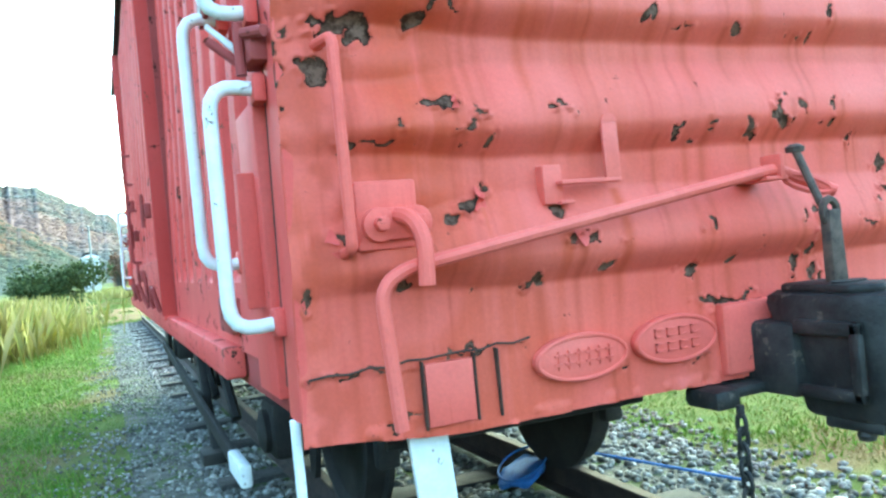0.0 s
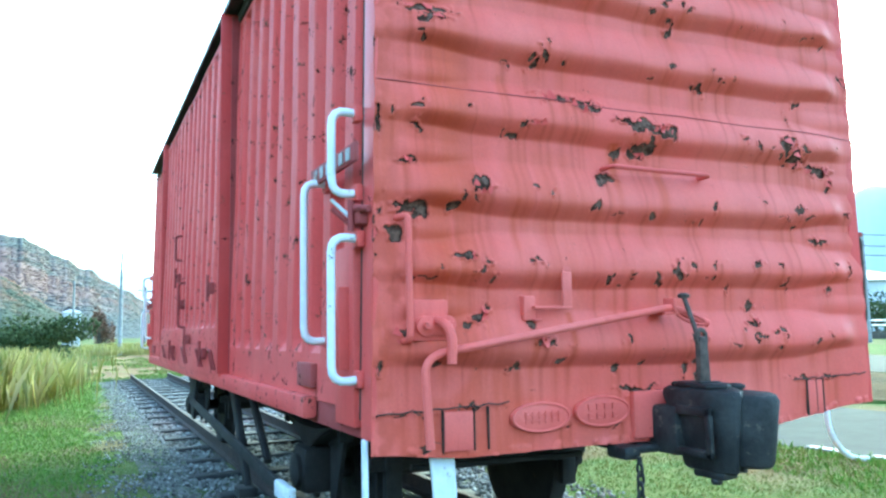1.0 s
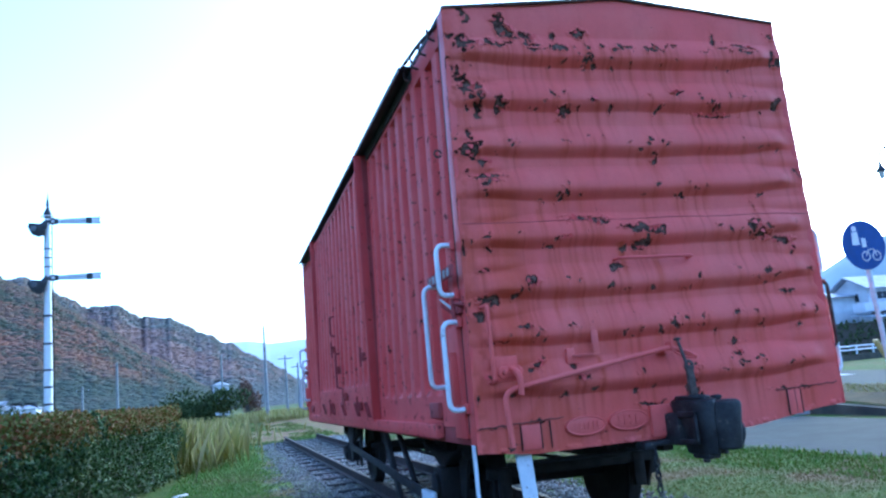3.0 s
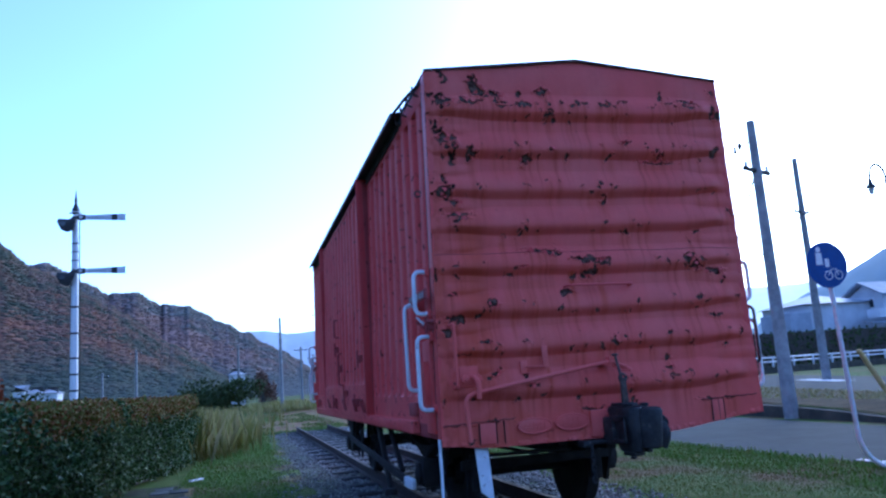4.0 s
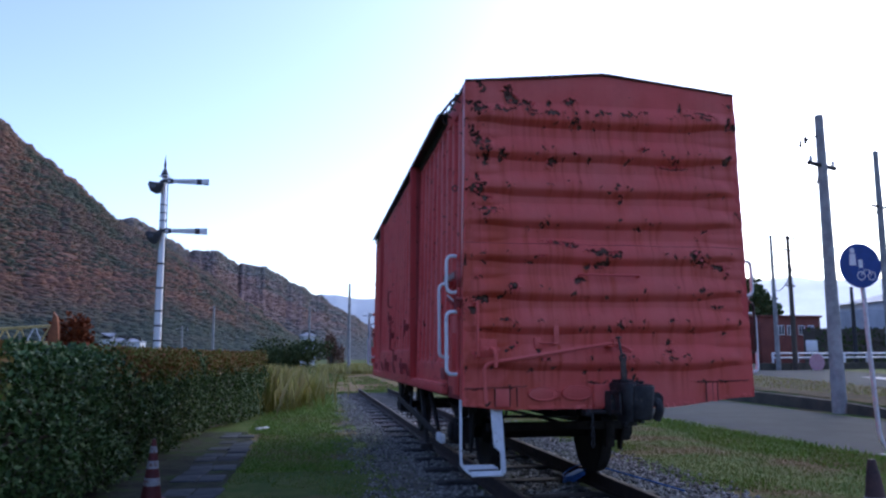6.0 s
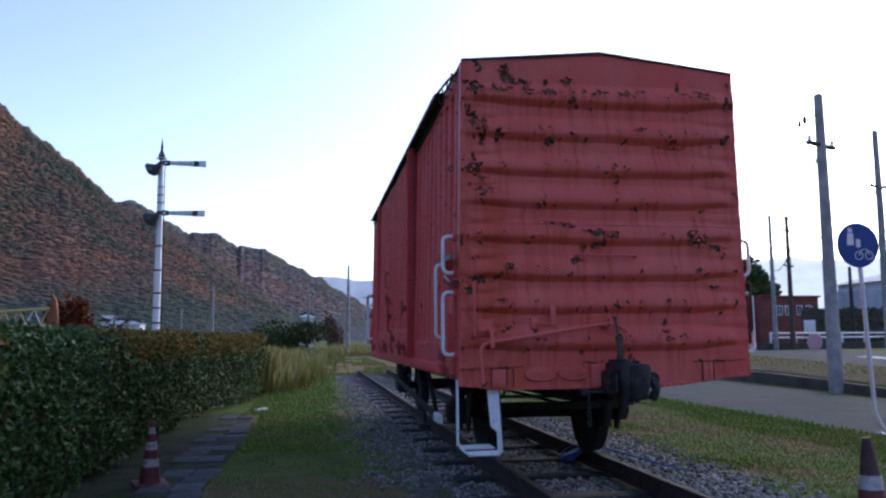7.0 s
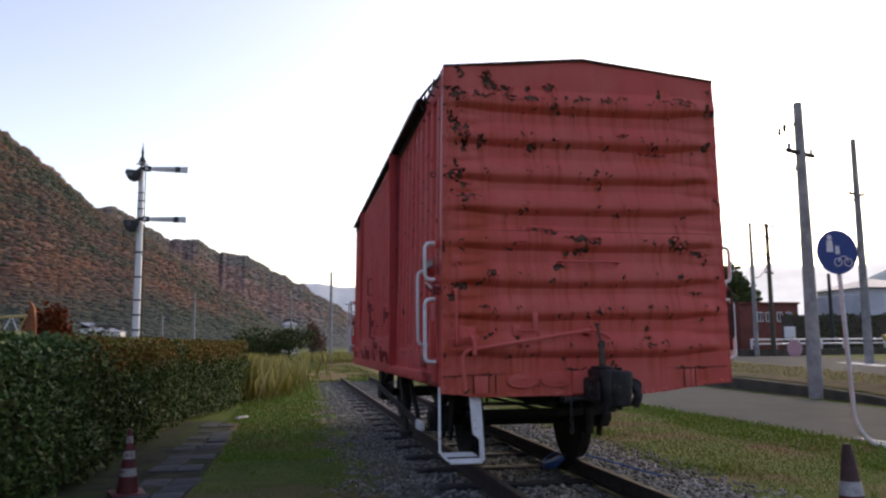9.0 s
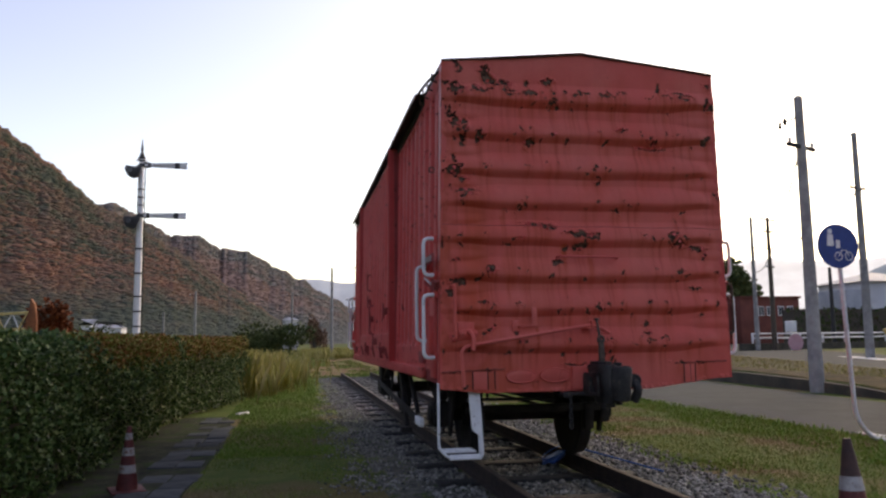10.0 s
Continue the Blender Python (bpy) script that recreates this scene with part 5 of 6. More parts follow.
tuft_field("grass", 12000, (10.3, 20.0), (9.0, 40), 64, 0.09, "dry verge grass on the bank", z=TERRACE, keepout=lambda x, y: (x < np.interp(y, [6.5, 14.2, 21, 31, 52], [12.2, 14.4, 16.9, 20, 28])) & (x > 11.2 + 0.075 * (y - 8.6)), material=M_REED)


tuft_field("grass", 24000, (-4.5, 1.6), (24.5, 62), 76, 0.11, "thin green and straw grass over the bare earth",
           keepout=lambda x, y: value_noise(x + 14, y * 0.5, 29, 1.1) > 0.42)


def reed_bed(name, centre, spread, count, seed, h, label):
    rng = np.random.RandomState(seed)
    p = rng.normal(size=(count, 2)) * np.array(spread) * 0.5 + np.array(centre)
    blade = (np.array([[-0.0045, 0, 0], [0.0045, 0, 0], [0.005, 0.6, 0.05], [0, 1.0, 0.22]], float), np.array([[0, 1, 2], [0, 2, 3]]))
    pts = np.column_stack([p, np.full(count, GROUND)])
    return tagged(leaves(name, pts, h * (0.5 + 0.6 * rng.rand(count)), M_REED, seed, None, 5.0, blade), label, "grass", kind="stuff")


reed_bed("tall_grass", (-4.1, 20.5), (0.9, 4.0), 14000, 71, 0.98, "tall dry yellow grass beyond the hedge")
reed_bed("tall_grass", (-4.2, 17.2), (1.3, 2.6), 5000, 75, 1.15, "tall yellow-green grass growing round the end of the hedge")
reed_bed("tall_grass", (-7.6, 27.0), (4.5, 6.0), 3000, 72, 1.1, "tall dry yellow grass beside the field")
reed_bed("tall_grass", (1.2, 64.0), (3.5, 6.0), 4000, 73, 0.9, "yellow-green grass at the end of the track")
reed_bed("dry_grass", (-3.1, 25.0), (0.9, 4.5), 7000, 74, 0.36, "low dry brown grass along the edge of the strip")
rough_hedge = tagged(empty("hedge"), "low untrimmed dark hedge past the clipped one", "hedge")
hedge(lambda y: -3.55 + 0.06 * (np.asarray(y) - 14.0), 15.6, 25.0, 1.8, 0.5, 12000, 15, rough_hedge)


def bush(name, at, size, count, material, label, seed, category="bush"):
    """A rounded bush: stems and several leafy lobes of unequal size."""
    rng = np.random.RandomState(seed)
    t = tagged(empty(name, at), label, category)
    bm = bmesh.new()
    lobes = []
    for k in range(9):
        a = rng.rand() * 6.28
        c = np.array([math.cos(a) * size[0] * 0.5 * rng.rand(), math.sin(a) * size[1] * 0.5 * rng.rand(), size[2] * (0.35 + 0.42 * rng.rand())])
        lobes.append((c, size[2] * (0.2 + 0.16 * rng.rand())))
        tube(bm, [(c[0] * 0.2, c[1] * 0.2, 0), (c[0] * 0.5, c[1] * 0.5, c[2] * 0.5), tuple(c)], 0.02 * size[2], 6, 0.4)
    part("stems", bm, M_BARK, t)
    pts, n = [], count // len(lobes)
    for c, r in lobes:
        d = rng.normal(size=(n, 3))
        d /= np.linalg.norm(d, axis=1, keepdims=True)
        pts.append(c + d * np.array([size[0] / size[2] * 0.9, size[1] / size[2] * 0.9, 1.0]) * r * (0.55 + 0.5 * rng.rand(n, 1)))
    pts = np.concatenate(pts)
    pts[:, 2] = np.maximum(pts[:, 2], 0.05)
    leaves("crown", pts, size[2] * (0.05 + 0.05 * rng.rand(len(pts))), material, seed, t)
    return t


bush("bush", (-4.3, 45.0, GROUND), (5.2, 3.0, 2.5), 6500, M_BUSH, "dark green rounded shrub beyond the tall grass", 81)
bush("bush", (0.05, 90.0, GROUND), (2.0, 2.0, 4.1), 2400, M_BROWNBUSH, "brown-leaved small tree near the far pole", 83)
bush("bush", (-11.75, 27.0, GROUND), (1.5, 1.4, 3.1), 1800, M_RUSTBUSH, "rust-red leaved shrub behind the hedge", 84)
bush("bush", (-10.6, 29.5, GROUND), (2.4, 1.6, 2.3), 1600, M_BUSH, "dark shrub behind the hedge", 85)

# ---- small things near the track ----
def traffic_cone(at, h, r, lean, label, cap=M_CONERED):
    t = tagged(empty("traffic_cone", at), label, "traffic cone", "traffic cones")
    part("base", made((box, (-r * 1.5, -r * 1.5, 0), (r * 1.5, r * 1.5, 0.03), 0.01)), M_CONERED, t)
    cuts = [0.03, 0.3, 0.42, 0.56, 0.68, 0.8, 0.9, 1.0]
    for k, (a, b) in enumerate(zip(cuts, cuts[1:])):
        ra, rb = r * (1 - 0.82 * a), r * (1 - 0.82 * b)
        e = 0.002 if k % 2 else 0.0
        part("band", made((lathe, [(ra + e, a * h), (rb + e, b * h)], (0, 0, 0), 20)), cap if cap is M_CONECAP and b > 0.75 else (M_CONEWHITE if k % 2 else M_CONERED), t)
    t.rotation_euler = (radians(lean), 0, radians(20))
    return t


traffic_cone((-3.93, 2.05, GROUND), 0.62, 0.105, 3, "faded red and white striped traffic cone beside the hedge")
traffic_cone((1.2, -1.45, GROUND), 0.735, 0.14, -2, "dirty brown-red traffic cone with a dark soiled tip", M_CONECAP)
traffic_cone((7.7, 3.45, GROUND), 0.9, 0.17, 0, "red and white striped cone on the lane")

stick = tagged(part("wooden_batten", made((box, (-0.16, -0.035, 0.0), (0.16, 0.035, 0.035), 0.006)), M_SIGNWHITE), "white batten lying on the grass", "batten")
stick.matrix_basis = pose(-3.36, 10.05, GROUND + 0.002, 0, 0, 52)

net = tagged(empty("landing_net", (0.43, 2.24, -0.15)), "blue hand net with a long thin handle lying across the track", "net")
bm = made((prism, [(0.125 * math.cos(q) * (1 + 0.1 * math.sin(3 * q)), 0.16 * math.sin(q)) for q in np.linspace(0, 6.28, 22, endpoint=False)], 0.0, 0.035, "z", 0.01))
for v in bm.verts:
    v.co.z += 0.02 * math.sin(v.co.x * 30 + 1) * math.sin(v.co.y * 26) + 0.5 * (v.co.x + 0.12)
part("bag", bm, M_NET, net)
part("hoop", made((tube, [(0.13 * math.cos(q), 0.165 * math.sin(q), 0.125 + 0.065 * math.cos(q)) for q in np.linspace(0, 6.28, 20, endpoint=False)], 0.007, 6, 1.0, True)), M_NET, net)
part("handle", made((tube, [(0.12, -0.02, 0.185), (0.2, -0.06, 0.19), (0.92, -0.7, 0.0)], 0.008, 8)), M_NET, net)

# ---- round sign, bollard, lamp, leaning post ----
sign = tagged(empty("road_sign", (4.98, 3.27, GROUND)), "round blue cycle and footpath sign on a bent white tube", "road sign")
part("post", made((tube, bend([(0.42, -0.12, 0.02), (0.2, -0.05, 0.03), (0.0, 0.0, 0.3), (-0.1, 0.0, 2.88)], 0.16, 5), 0.03, 12)), M_GALV, sign)
disc = part("disc", made((lathe, [(0.3, -0.006), (0.303, 0.0), (0.3, 0.006)], (0, 0, 0), 40, "y")), M_BLUE, sign, "blue enamel disc")
disc.matrix_basis = pose(-0.12, -0.04, 2.61, 0, 0, -3)
pict = part("pictogram", made((lathe, [(0.035, -0.011), (0.035, -0.008)], (-0.11, 0, 0.2), 14, "y"), (prism, [(-0.15, 0.16), (-0.07, 0.16), (-0.06, 0.0), (-0.16, 0.0)], -0.011, -0.008, "y"),
                             (prism, [(-0.03, 0.08), (0.03, 0.08), (0.03, -0.03), (-0.03, -0.03)], -0.011, -0.008, "y")), M_SIGNWHITE, disc)
for cx in (0.0, 0.15):
    part("pictogram", made((tube, [(cx + 0.055 * math.cos(q), -0.009, -0.14 + 0.055 * math.sin(q)) for q in np.linspace(0, 6.28, 18, endpoint=False)], 0.007, 6, 1.0, True)), M_SIGNWHITE, disc)
part("pictogram", made((tube, [(0.0, -0.009, -0.14), (0.05, -0.009, -0.06), (0.12, -0.009, -0.06), (0.15, -0.009, -0.14)], 0.007, 6)), M_SIGNWHITE, disc)

bollard = tagged(empty("bollard", (5.7, 2.95, GROUND)), "slim post with an orange reflector band and white cap", "bollard")
part("post", made((lathe, [(0.03, 0), (0.028, 0.5), (0.028, 0.66)], (0, 0, 0), 14)), M_BLACKPOLE, bollard)
part("reflector", made((lathe, [(0.05, 0.36), (0.052, 0.38), (0.052, 0.56), (0.05, 0.58)], (0, 0, 0), 16)), M_ORANGE, bollard)
part("cap", made((lathe, [(0.05, 0.6), (0.055, 0.62), (0.055, 0.7), (0.03, 0.71)], (0, 0, 0), 16)), M_CONEWHITE, bollard)

leaner = tagged(part("leaning_post", made((tube, [(10.9, 8.5, GROUND), (9.98, 8.5, 1.3)], 0.055, 12), (lathe, [(0.06, 0), (0.06, 0.05), (0.03, 0.06)], (9.98, 8.5, 1.28), 12)), M_YELLOW), "leaning faded yellow post at the lane edge", "post")

lamp = tagged(empty("street_lamp", (11.62, 8.71, GROUND)), "slim black street lamp with a curled hook arm", "street lamp")
part("post", made((lathe, [(0.1, 0), (0.1, 0.9), (0.065, 1.0), (0.055, 4.0), (0.035, 4.2), (0.03, 5.1)], (0, 0, 0), 16)), M_BLACKPOLE, lamp)
part("arm", made((tube, [(0.0 - 0.22 + 0.22 * math.cos(q), 0, 5.05 + 0.3 * math.sin(q)) for q in np.linspace(0, math.pi, 14)] + [(-0.44, 0, 4.95)], 0.026, 8)), M_BLACKPOLE, lamp)
part("shade", made((lathe, [(0.03, 5.0), (0.04, 4.95), (0.1, 4.86), (0.105, 4.83)], (-0.44, 0, 0), 20)), M_BLACKPOLE, lamp)
part("globe", made((lathe, [(0.02, 4.68), (0.05, 4.7), (0.06, 4.78), (0.05, 4.84)], (-0.44, 0, 0), 14)), M_LAMPGLASS, lamp)
part("band", made((lathe, [(0.075, 3.3), (0.08, 3.32), (0.08, 3.42), (0.07, 3.44)], (0, 0, 0), 14)), M_BLACKPOLE, lamp)


lamp.scale = (1.0, 1.0, 1.05)

# ---- utility poles and wires ----
def utility_pole(at, h, r, label, arms=(), gear=False, lean=0.0, material=M_CONCRETE):
    t = tagged(empty("utility_pole", at), label, "utility pole", "utility poles")
    part("shaft", made((lathe, [(r, 0), (r * 0.6, h), (r * 0.4, h + 0.03)], (0, 0, 0), 14)), material, t)
    for z, w, ang in arms:
        a = part("crossarm", made((box, (-w / 2, -0.05, z), (w / 2, 0.05, z + 0.09), 0.01)), M_IRON, t)
        a.rotation_euler = (0, 0, radians(ang))
        for s in (-0.42, 0.42):
            part("insulator", made((lathe, [(0.02, z + 0.09), (0.05, z + 0.12), (0.04, z + 0.16), (0.05, z + 0.2), (0.02, z + 0.24)], (s * w, 0, 0), 10)), M_SIGNWHITE, a)
    if gear:
        part("bracket", made((tube, [(-0.45, -0.04, h - 0.68), (0.0, 0.0, h - 0.5)], 0.02), (lathe, [(0.02, h - 0.78), (0.045, h - 0.74), (0.03, h - 0.68), (0.045, h - 0.63), (0.02, h - 0.58)], (-0.45, -0.04, 0), 10),
                              (lathe, [(0.02, h - 0.88), (0.045, h - 0.84), (0.03, h - 0.78), (0.02, h - 0.7)], (-0.6, -0.04, 0), 10), (tube, [(-0.6, -0.04, h - 0.74), (-0.45, -0.04, h - 0.66)], 0.015)), M_IRON, t)
    t.rotation_euler = (0, radians(lean), 0)
    return t


utility_pole((10.42, 11.45, GROUND), 7.56, 0.18, "tall grey concrete utility pole beside the lane", ((6.2, 1.25, 25),), True)
utility_pole((22.7, 24.5, GROUND), 10.6, 0.2, "slender concrete utility pole by the second road", ((8.0, 1.2, 20),))
utility_pole((30.4, 45.0, GROUND), 10.1, 0.18, "thin grey utility pole in the distance")
utility_pole((31.75, 45.0, GROUND), 10.1, 0.2, "thin brown utility pole with cross-arms", ((9.9, 2.4, 30), (9.0, 1.6, 30), (6.4, 1.2, 30)), material=M_BARK)
utility_pole((39.3, 48.5, GROUND), 6.75, 0.2, "short dark utility pole by the hedge", material=M_BLACKPOLE)
utility_pole((0.67, 60.0, GROUND), 7.6, 0.16, "lone thin pole at the end of the track")
utility_pole((6.0, 110.0, GROUND), 8.0, 0.2, "thin pole far down the valley", ((7.5, 2.0, 0),))
for azi, top in ((53.4, 5.8), (55.5, 6.2), (57.3, 9.3), (59.2, 5.6), (62.5, 7.5), (66.0, 8.0)):
    dist = 48.0
    h = 1.25 + dist * math.tan(radians(top)) - GROUND
    utility_pole((-2.4 + dist * math.sin(radians(azi)), -3.0 + dist * math.cos(radians(azi)), GROUND), h, 0.16, "grey utility pole across the second road",
                 ((h - 0.9, 1.6, 60), (h - 1.7, 1.6, 60)) if top > 9 else ())


def wire(a, b, sag, r=0.012):
    a, b = Vector(a), Vector(b)
    pts = [a.lerp(b, k / 16) - Vector((0, 0, sag * 4 * (k / 16) * (1 - k / 16))) for k in range(17)]
    return tagged(part("overhead_wire", made((tube, pts, r, 5)), M_WIRE), "thin dark overhead cable between poles", "cable", "overhead cables")


wire((22.7, 24.5, 7.75), (30.4, 45.0, 7.7), 1.0, 0.035)
wire((22.7, 24.5, 7.75), (11.5, 4.0, 5.0), 0.25, 0.03)
wire((10.42, 11.45, 6.15), (30.4, 45.0, 6.0), 1.2, 0.022)
wire((30.4, 45.0, 9.0), (34.5, 90.0, 7.5), 1.0, 0.025)
for dz in (5.4, 6.0, 4.9):
    wire((36.1, 25.6, dz), (46.0, 13.0, dz), 0.4, 0.025)


# ---- semaphore signal ----
signal = tagged(empty("semaphore_signal", (-7.05, 18.7, GROUND)), "white railway semaphore signal with two raised black-and-white arms", "railway signal")
part("post", made((lathe, [(0.118, 0), (0.108, 3.0), (0.09, 5.2), (0.058, 6.9), (0.05, 7.0)], (0, 0, 0), 16)), M_SIGNWHITE, signal)
for z in (1.9, 2.35, 2.8, 3.5, 4.25):
    part("band", made((lathe, [(0.105, z), (0.128, z + 0.005), (0.128, z + 0.05), (0.105, z + 0.055)], (0, 0, 0), 16)), M_BLACKPOLE, signal)
ladder = part("ladder", made((tube, [(-0.15, 0.16, 0), (-0.1, 0.12, 6.8)], 0.016, 6), (tube, [(0.13, 0.2, 0), (0.08, 0.14, 6.8)], 0.016, 6)), M_IRON, signal)
for k in range(22):
    part("rung", made((tube, [(-0.145 + 0.002 * k, 0.16 - 0.0018 * k, 0.3 + 0.3 * k), (0.125 - 0.002 * k, 0.198 - 0.0026 * k, 0.3 + 0.3 * k)], 0.012, 6)), M_IRON, ladder)
part("finial", made((lathe, [(0.06, 6.98), (0.1, 7.02), (0.11, 7.1), (0.07, 7.2), (0.03, 7.3), (0.045, 7.36), (0.015, 7.6), (0.004, 7.72)], (0, 0, 0), 14)), M_BLACKPOLE, signal)
part("collar", made((tube, [(0.16 * math.cos(q), 0.16 * math.sin(q), 6.82) for q in np.linspace(0, 6.28, 16, endpoint=False)], 0.015, 6, 1.0, True), (tube, [(0.16 * math.cos(q), 0.16 * math.sin(q), 7.02) for q in np.linspace(0, 6.28, 16, endpoint=False)], 0.015, 6, 1.0, True)), M_SIGNWHITE, signal)
for z in (6.84, 5.28):
    arm = part("arm", made((prism, [(0.28, z - 0.06), (1.37, z - 0.1), (1.37, z + 0.1), (0.28, z + 0.06)], -0.2, -0.185, "y", 0.004)), M_SIGNWHITE, signal, "white signal arm with black band")
    for d in (-1, 1):
        part("arm_edge", made((prism, [(0.28, z + d * 0.06), (1.37, z + d * 0.1), (1.37, z + d * 0.086), (0.28, z + d * 0.048)][::d], -0.204, -0.181, "y")), M_BLACKPOLE, arm)
    part("arm_line", made((box, (0.36, -0.203, z - 0.007), (1.0, -0.199, z + 0.007))), M_IRON, arm)
    part("arm_mark", made((box, (0.13, -0.216, z - 0.035), (0.21, -0.209, z + 0.035))), M_SIGNWHITE, arm)
    part("arm_band", made((box, (1.0, -0.206, z - 0.092), (1.15, -0.179, z + 0.092))), M_BLACKPOLE, arm)
    part("arm_root", made((prism, [(0.0, z - 0.03), (0.16, z - 0.09), (0.3, z - 0.075), (0.3, z + 0.075), (0.16, z + 0.09), (0.0, z + 0.03)], -0.21, -0.175, "y", 0.004)), M_BLACKPOLE, arm)
    part("spectacle", made((prism, [(0.02, z + 0.1), (-0.14, z - 0.05), (-0.42, z - 0.02), (-0.46, z - 0.12), (-0.36, z - 0.34), (-0.2, z - 0.42), (-0.1, z - 0.4), (0.03, z - 0.12)], -0.21, -0.17, "y", 0.01)), M_BLACKPOLE, arm)
    part("lens", made((lathe, [(0.075, -0.225), (0.09, -0.2), (0.09, -0.16)], (-0.3, 0, z - 0.17), 16, "y")), M_WINDOW, arm)
    part("lamp_case", made((box, (-0.26, -0.15, z - 0.34), (-0.1, 0.08, z - 0.1), 0.02)), M_IRON, signal)
for z in (5.6, 5.85, 6.1):
    part("band", made((lathe, [(0.07, z), (0.105, z + 0.005), (0.105, z + 0.03), (0.07, z + 0.035)], (0, 0, 0), 16)), M_IRON, signal)


# ---- buildings ----
def window(parent, x0, x1, z0, z1, y):
    w = part("window", made((box, (x0, y - 0.06, z0), (x1, y + 0.02, z1), 0.01)), M_SIGNWHITE, parent)
    mid = (x0 + x1) / 2
    for a, b in ((x0 + 0.08, mid - 0.04), (mid + 0.04, x1 - 0.08)):
        part("pane", made((box, (a, y - 0.075, z0 + 0.08), (b, y - 0.055, z1 - 0.08))), M_WINDOW, w)
    return w


def hip_roof(bm, x0, x1, y0, y1, z, h, over=0.6):
    x0, x1, y0, y1 = x0 - over, x1 + over, y0 - over, y1 + over
    d = (y1 - y0) / 2
    lo = [bm.verts.new(c) for c in ((x0, y0, z), (x1, y0, z), (x1, y1, z), (x0, y1, z))]
    up = [bm.verts.new(c) for c in ((x0 + d, y0 + d, z + h), (x1 - d, y0 + d, z + h))]
    for f in ((lo[0], lo[1], up[1], up[0]), (lo[1], lo[2], up[1]), (lo[2], lo[3], up[0], up[1]), (lo[3], lo[0], up[0]), tuple(lo[::-1])):
        bm.faces.new(f)


def gable_roof(bm, x0, x1, y0, y1, z, h, thick=0.16):
    """A ridge along x with real thickness at the eaves."""
    mid = (y0 + y1) / 2
    prism(bm, [(y0, z), (mid, z + h), (y1, z), (y1, z + thick), (mid, z + h + thick), (y0, z + thick)], x0, x1, "x")


house = tagged(empty("house", (0, 0, GROUND)), "white two-storey house with pale grey gabled roofs and a long balcony", "house")
part("wall", made((prism, [(60.3, 0), (64.9, 0), (64.9, 7.35), (62.6, 8.55), (60.3, 7.35)], 61.3, 78.0, "x")), M_HOUSEWHITE, house)
bm = bmesh.new()
gable_roof(bm, 60.6, 78.8, 59.6, 65.6, 7.2, 1.5)
part("roof", bm, M_HOUSEROOF, house)
part("wall", made((box, (53.4, 62.0, 0), (61.2, 69.0, 6.75), 0.02)), M_HOUSEWHITE, house)
bm = bmesh.new()
hip_roof(bm, 53.4, 61.0, 62.0, 69.0, 6.75, 1.2, 0.5)
part("roof", bm, M_HOUSEROOF, house)
part("wall", made((box, (50.8, 61.4, 0), (53.3, 66.0, 5.9), 0.02)), M_HOUSEROOF, house)
part("balcony", made((box, (59.0, 58.6, 4.85), (74.0, 60.2, 5.75), 0.03)), M_SIGNWHITE, house)
part("porch_roof", made((prism, [(57.6, 4.15), (60.25, 4.55), (60.25, 4.7), (57.6, 4.3)], 58.6, 76.0, "x")), M_HOUSEROOF, house)
for x0, w in ((62.3, 1.5), (65.4, 1.0), (67.6, 2.2), (71.5, 2.0)):
    window(house, x0, x0 + w, 6.1, 7.0, 60.3)
w = part("window", made((box, (61.22, 61.4, 6.0), (61.33, 63.9, 7.0), 0.01)), M_SIGNWHITE, house)
for k in range(3):
    part("pane", made((box, (61.2, 61.48 + 0.8 * k, 6.08), (61.24, 62.2 + 0.8 * k, 6.92))), M_WINDOW, w)

red_house = tagged(empty("house", (0, 0, GROUND)), "low red-brown clad building with a flat roof", "house")
part("wall", made((box, (57.0, 90.0, 0), (65.9, 98.0, 6.6), 0.02)), M_BRICK, red_house)
part("roof", made((box, (56.8, 89.7, 6.6), (66.1, 98.3, 6.85), 0.02)), M_BRICK, red_house)
for x0 in (59.6, 60.9, 62.6, 64.0):
    window(red_house, x0, x0 + 0.9, 4.2, 5.5, 90.0)
part("wall", made((box, (48.5, 92.0, 0), (57.0, 98.0, 6.0), 0.02)), M_BRICK, red_house)
shed = tagged(empty("house", (70.0, 50.0, GROUND)), "small pale two-storey house with a covered porch", "house")
part("wall", made((box, (-3.0, -2.5, 0), (3.0, 3.5, 5.6), 0.02)), M_HOUSEWHITE, shed)
part("roof", made((box, (-3.8, -3.4, 3.3), (3.8, 3.9, 3.6), 0.03)), M_HOUSEROOF, shed)
bm = bmesh.new()
hip_roof(bm, -3.0, 3.0, -2.5, 3.5, 5.6, 1.2)
part("roof", bm, M_HOUSEROOF, shed)
window(shed, -1.8, 0.6, 1.0, 2.6, -2.5)
shed.rotation_euler = (0, 0, radians(-35))
bush("tree", (65.0, 104.0, GROUND), (9.0, 7.0, 13.4), 5200, M_BUSH, "dark evergreen tree behind the red building", 86, "tree")
bush("tree", (56.0, 108.0, GROUND), (9.0, 7.0, 11.5), 4200, M_BUSH, "dark evergreen tree beside the red building", 87, "tree")
for k in range(5):
    bush("bush", (52.0 + 3.0 * k, 36.0 - 4.5 * k, GROUND), (7.0, 5.0, 3.6), 1500, M_BUSH, "dark shrubs along the railings", 88 + k)
far_hedge = tagged(empty("hedge", (0, 0, GROUND)), "tall dark clipped hedge in front of the houses", "hedge")
rng = np.random.RandomState(33)
n = 9000
pts = np.stack([rng.uniform(40, 84, n), 55 - 0.8 * rng.rand(n), 3.75 * rng.rand(n)], 1)
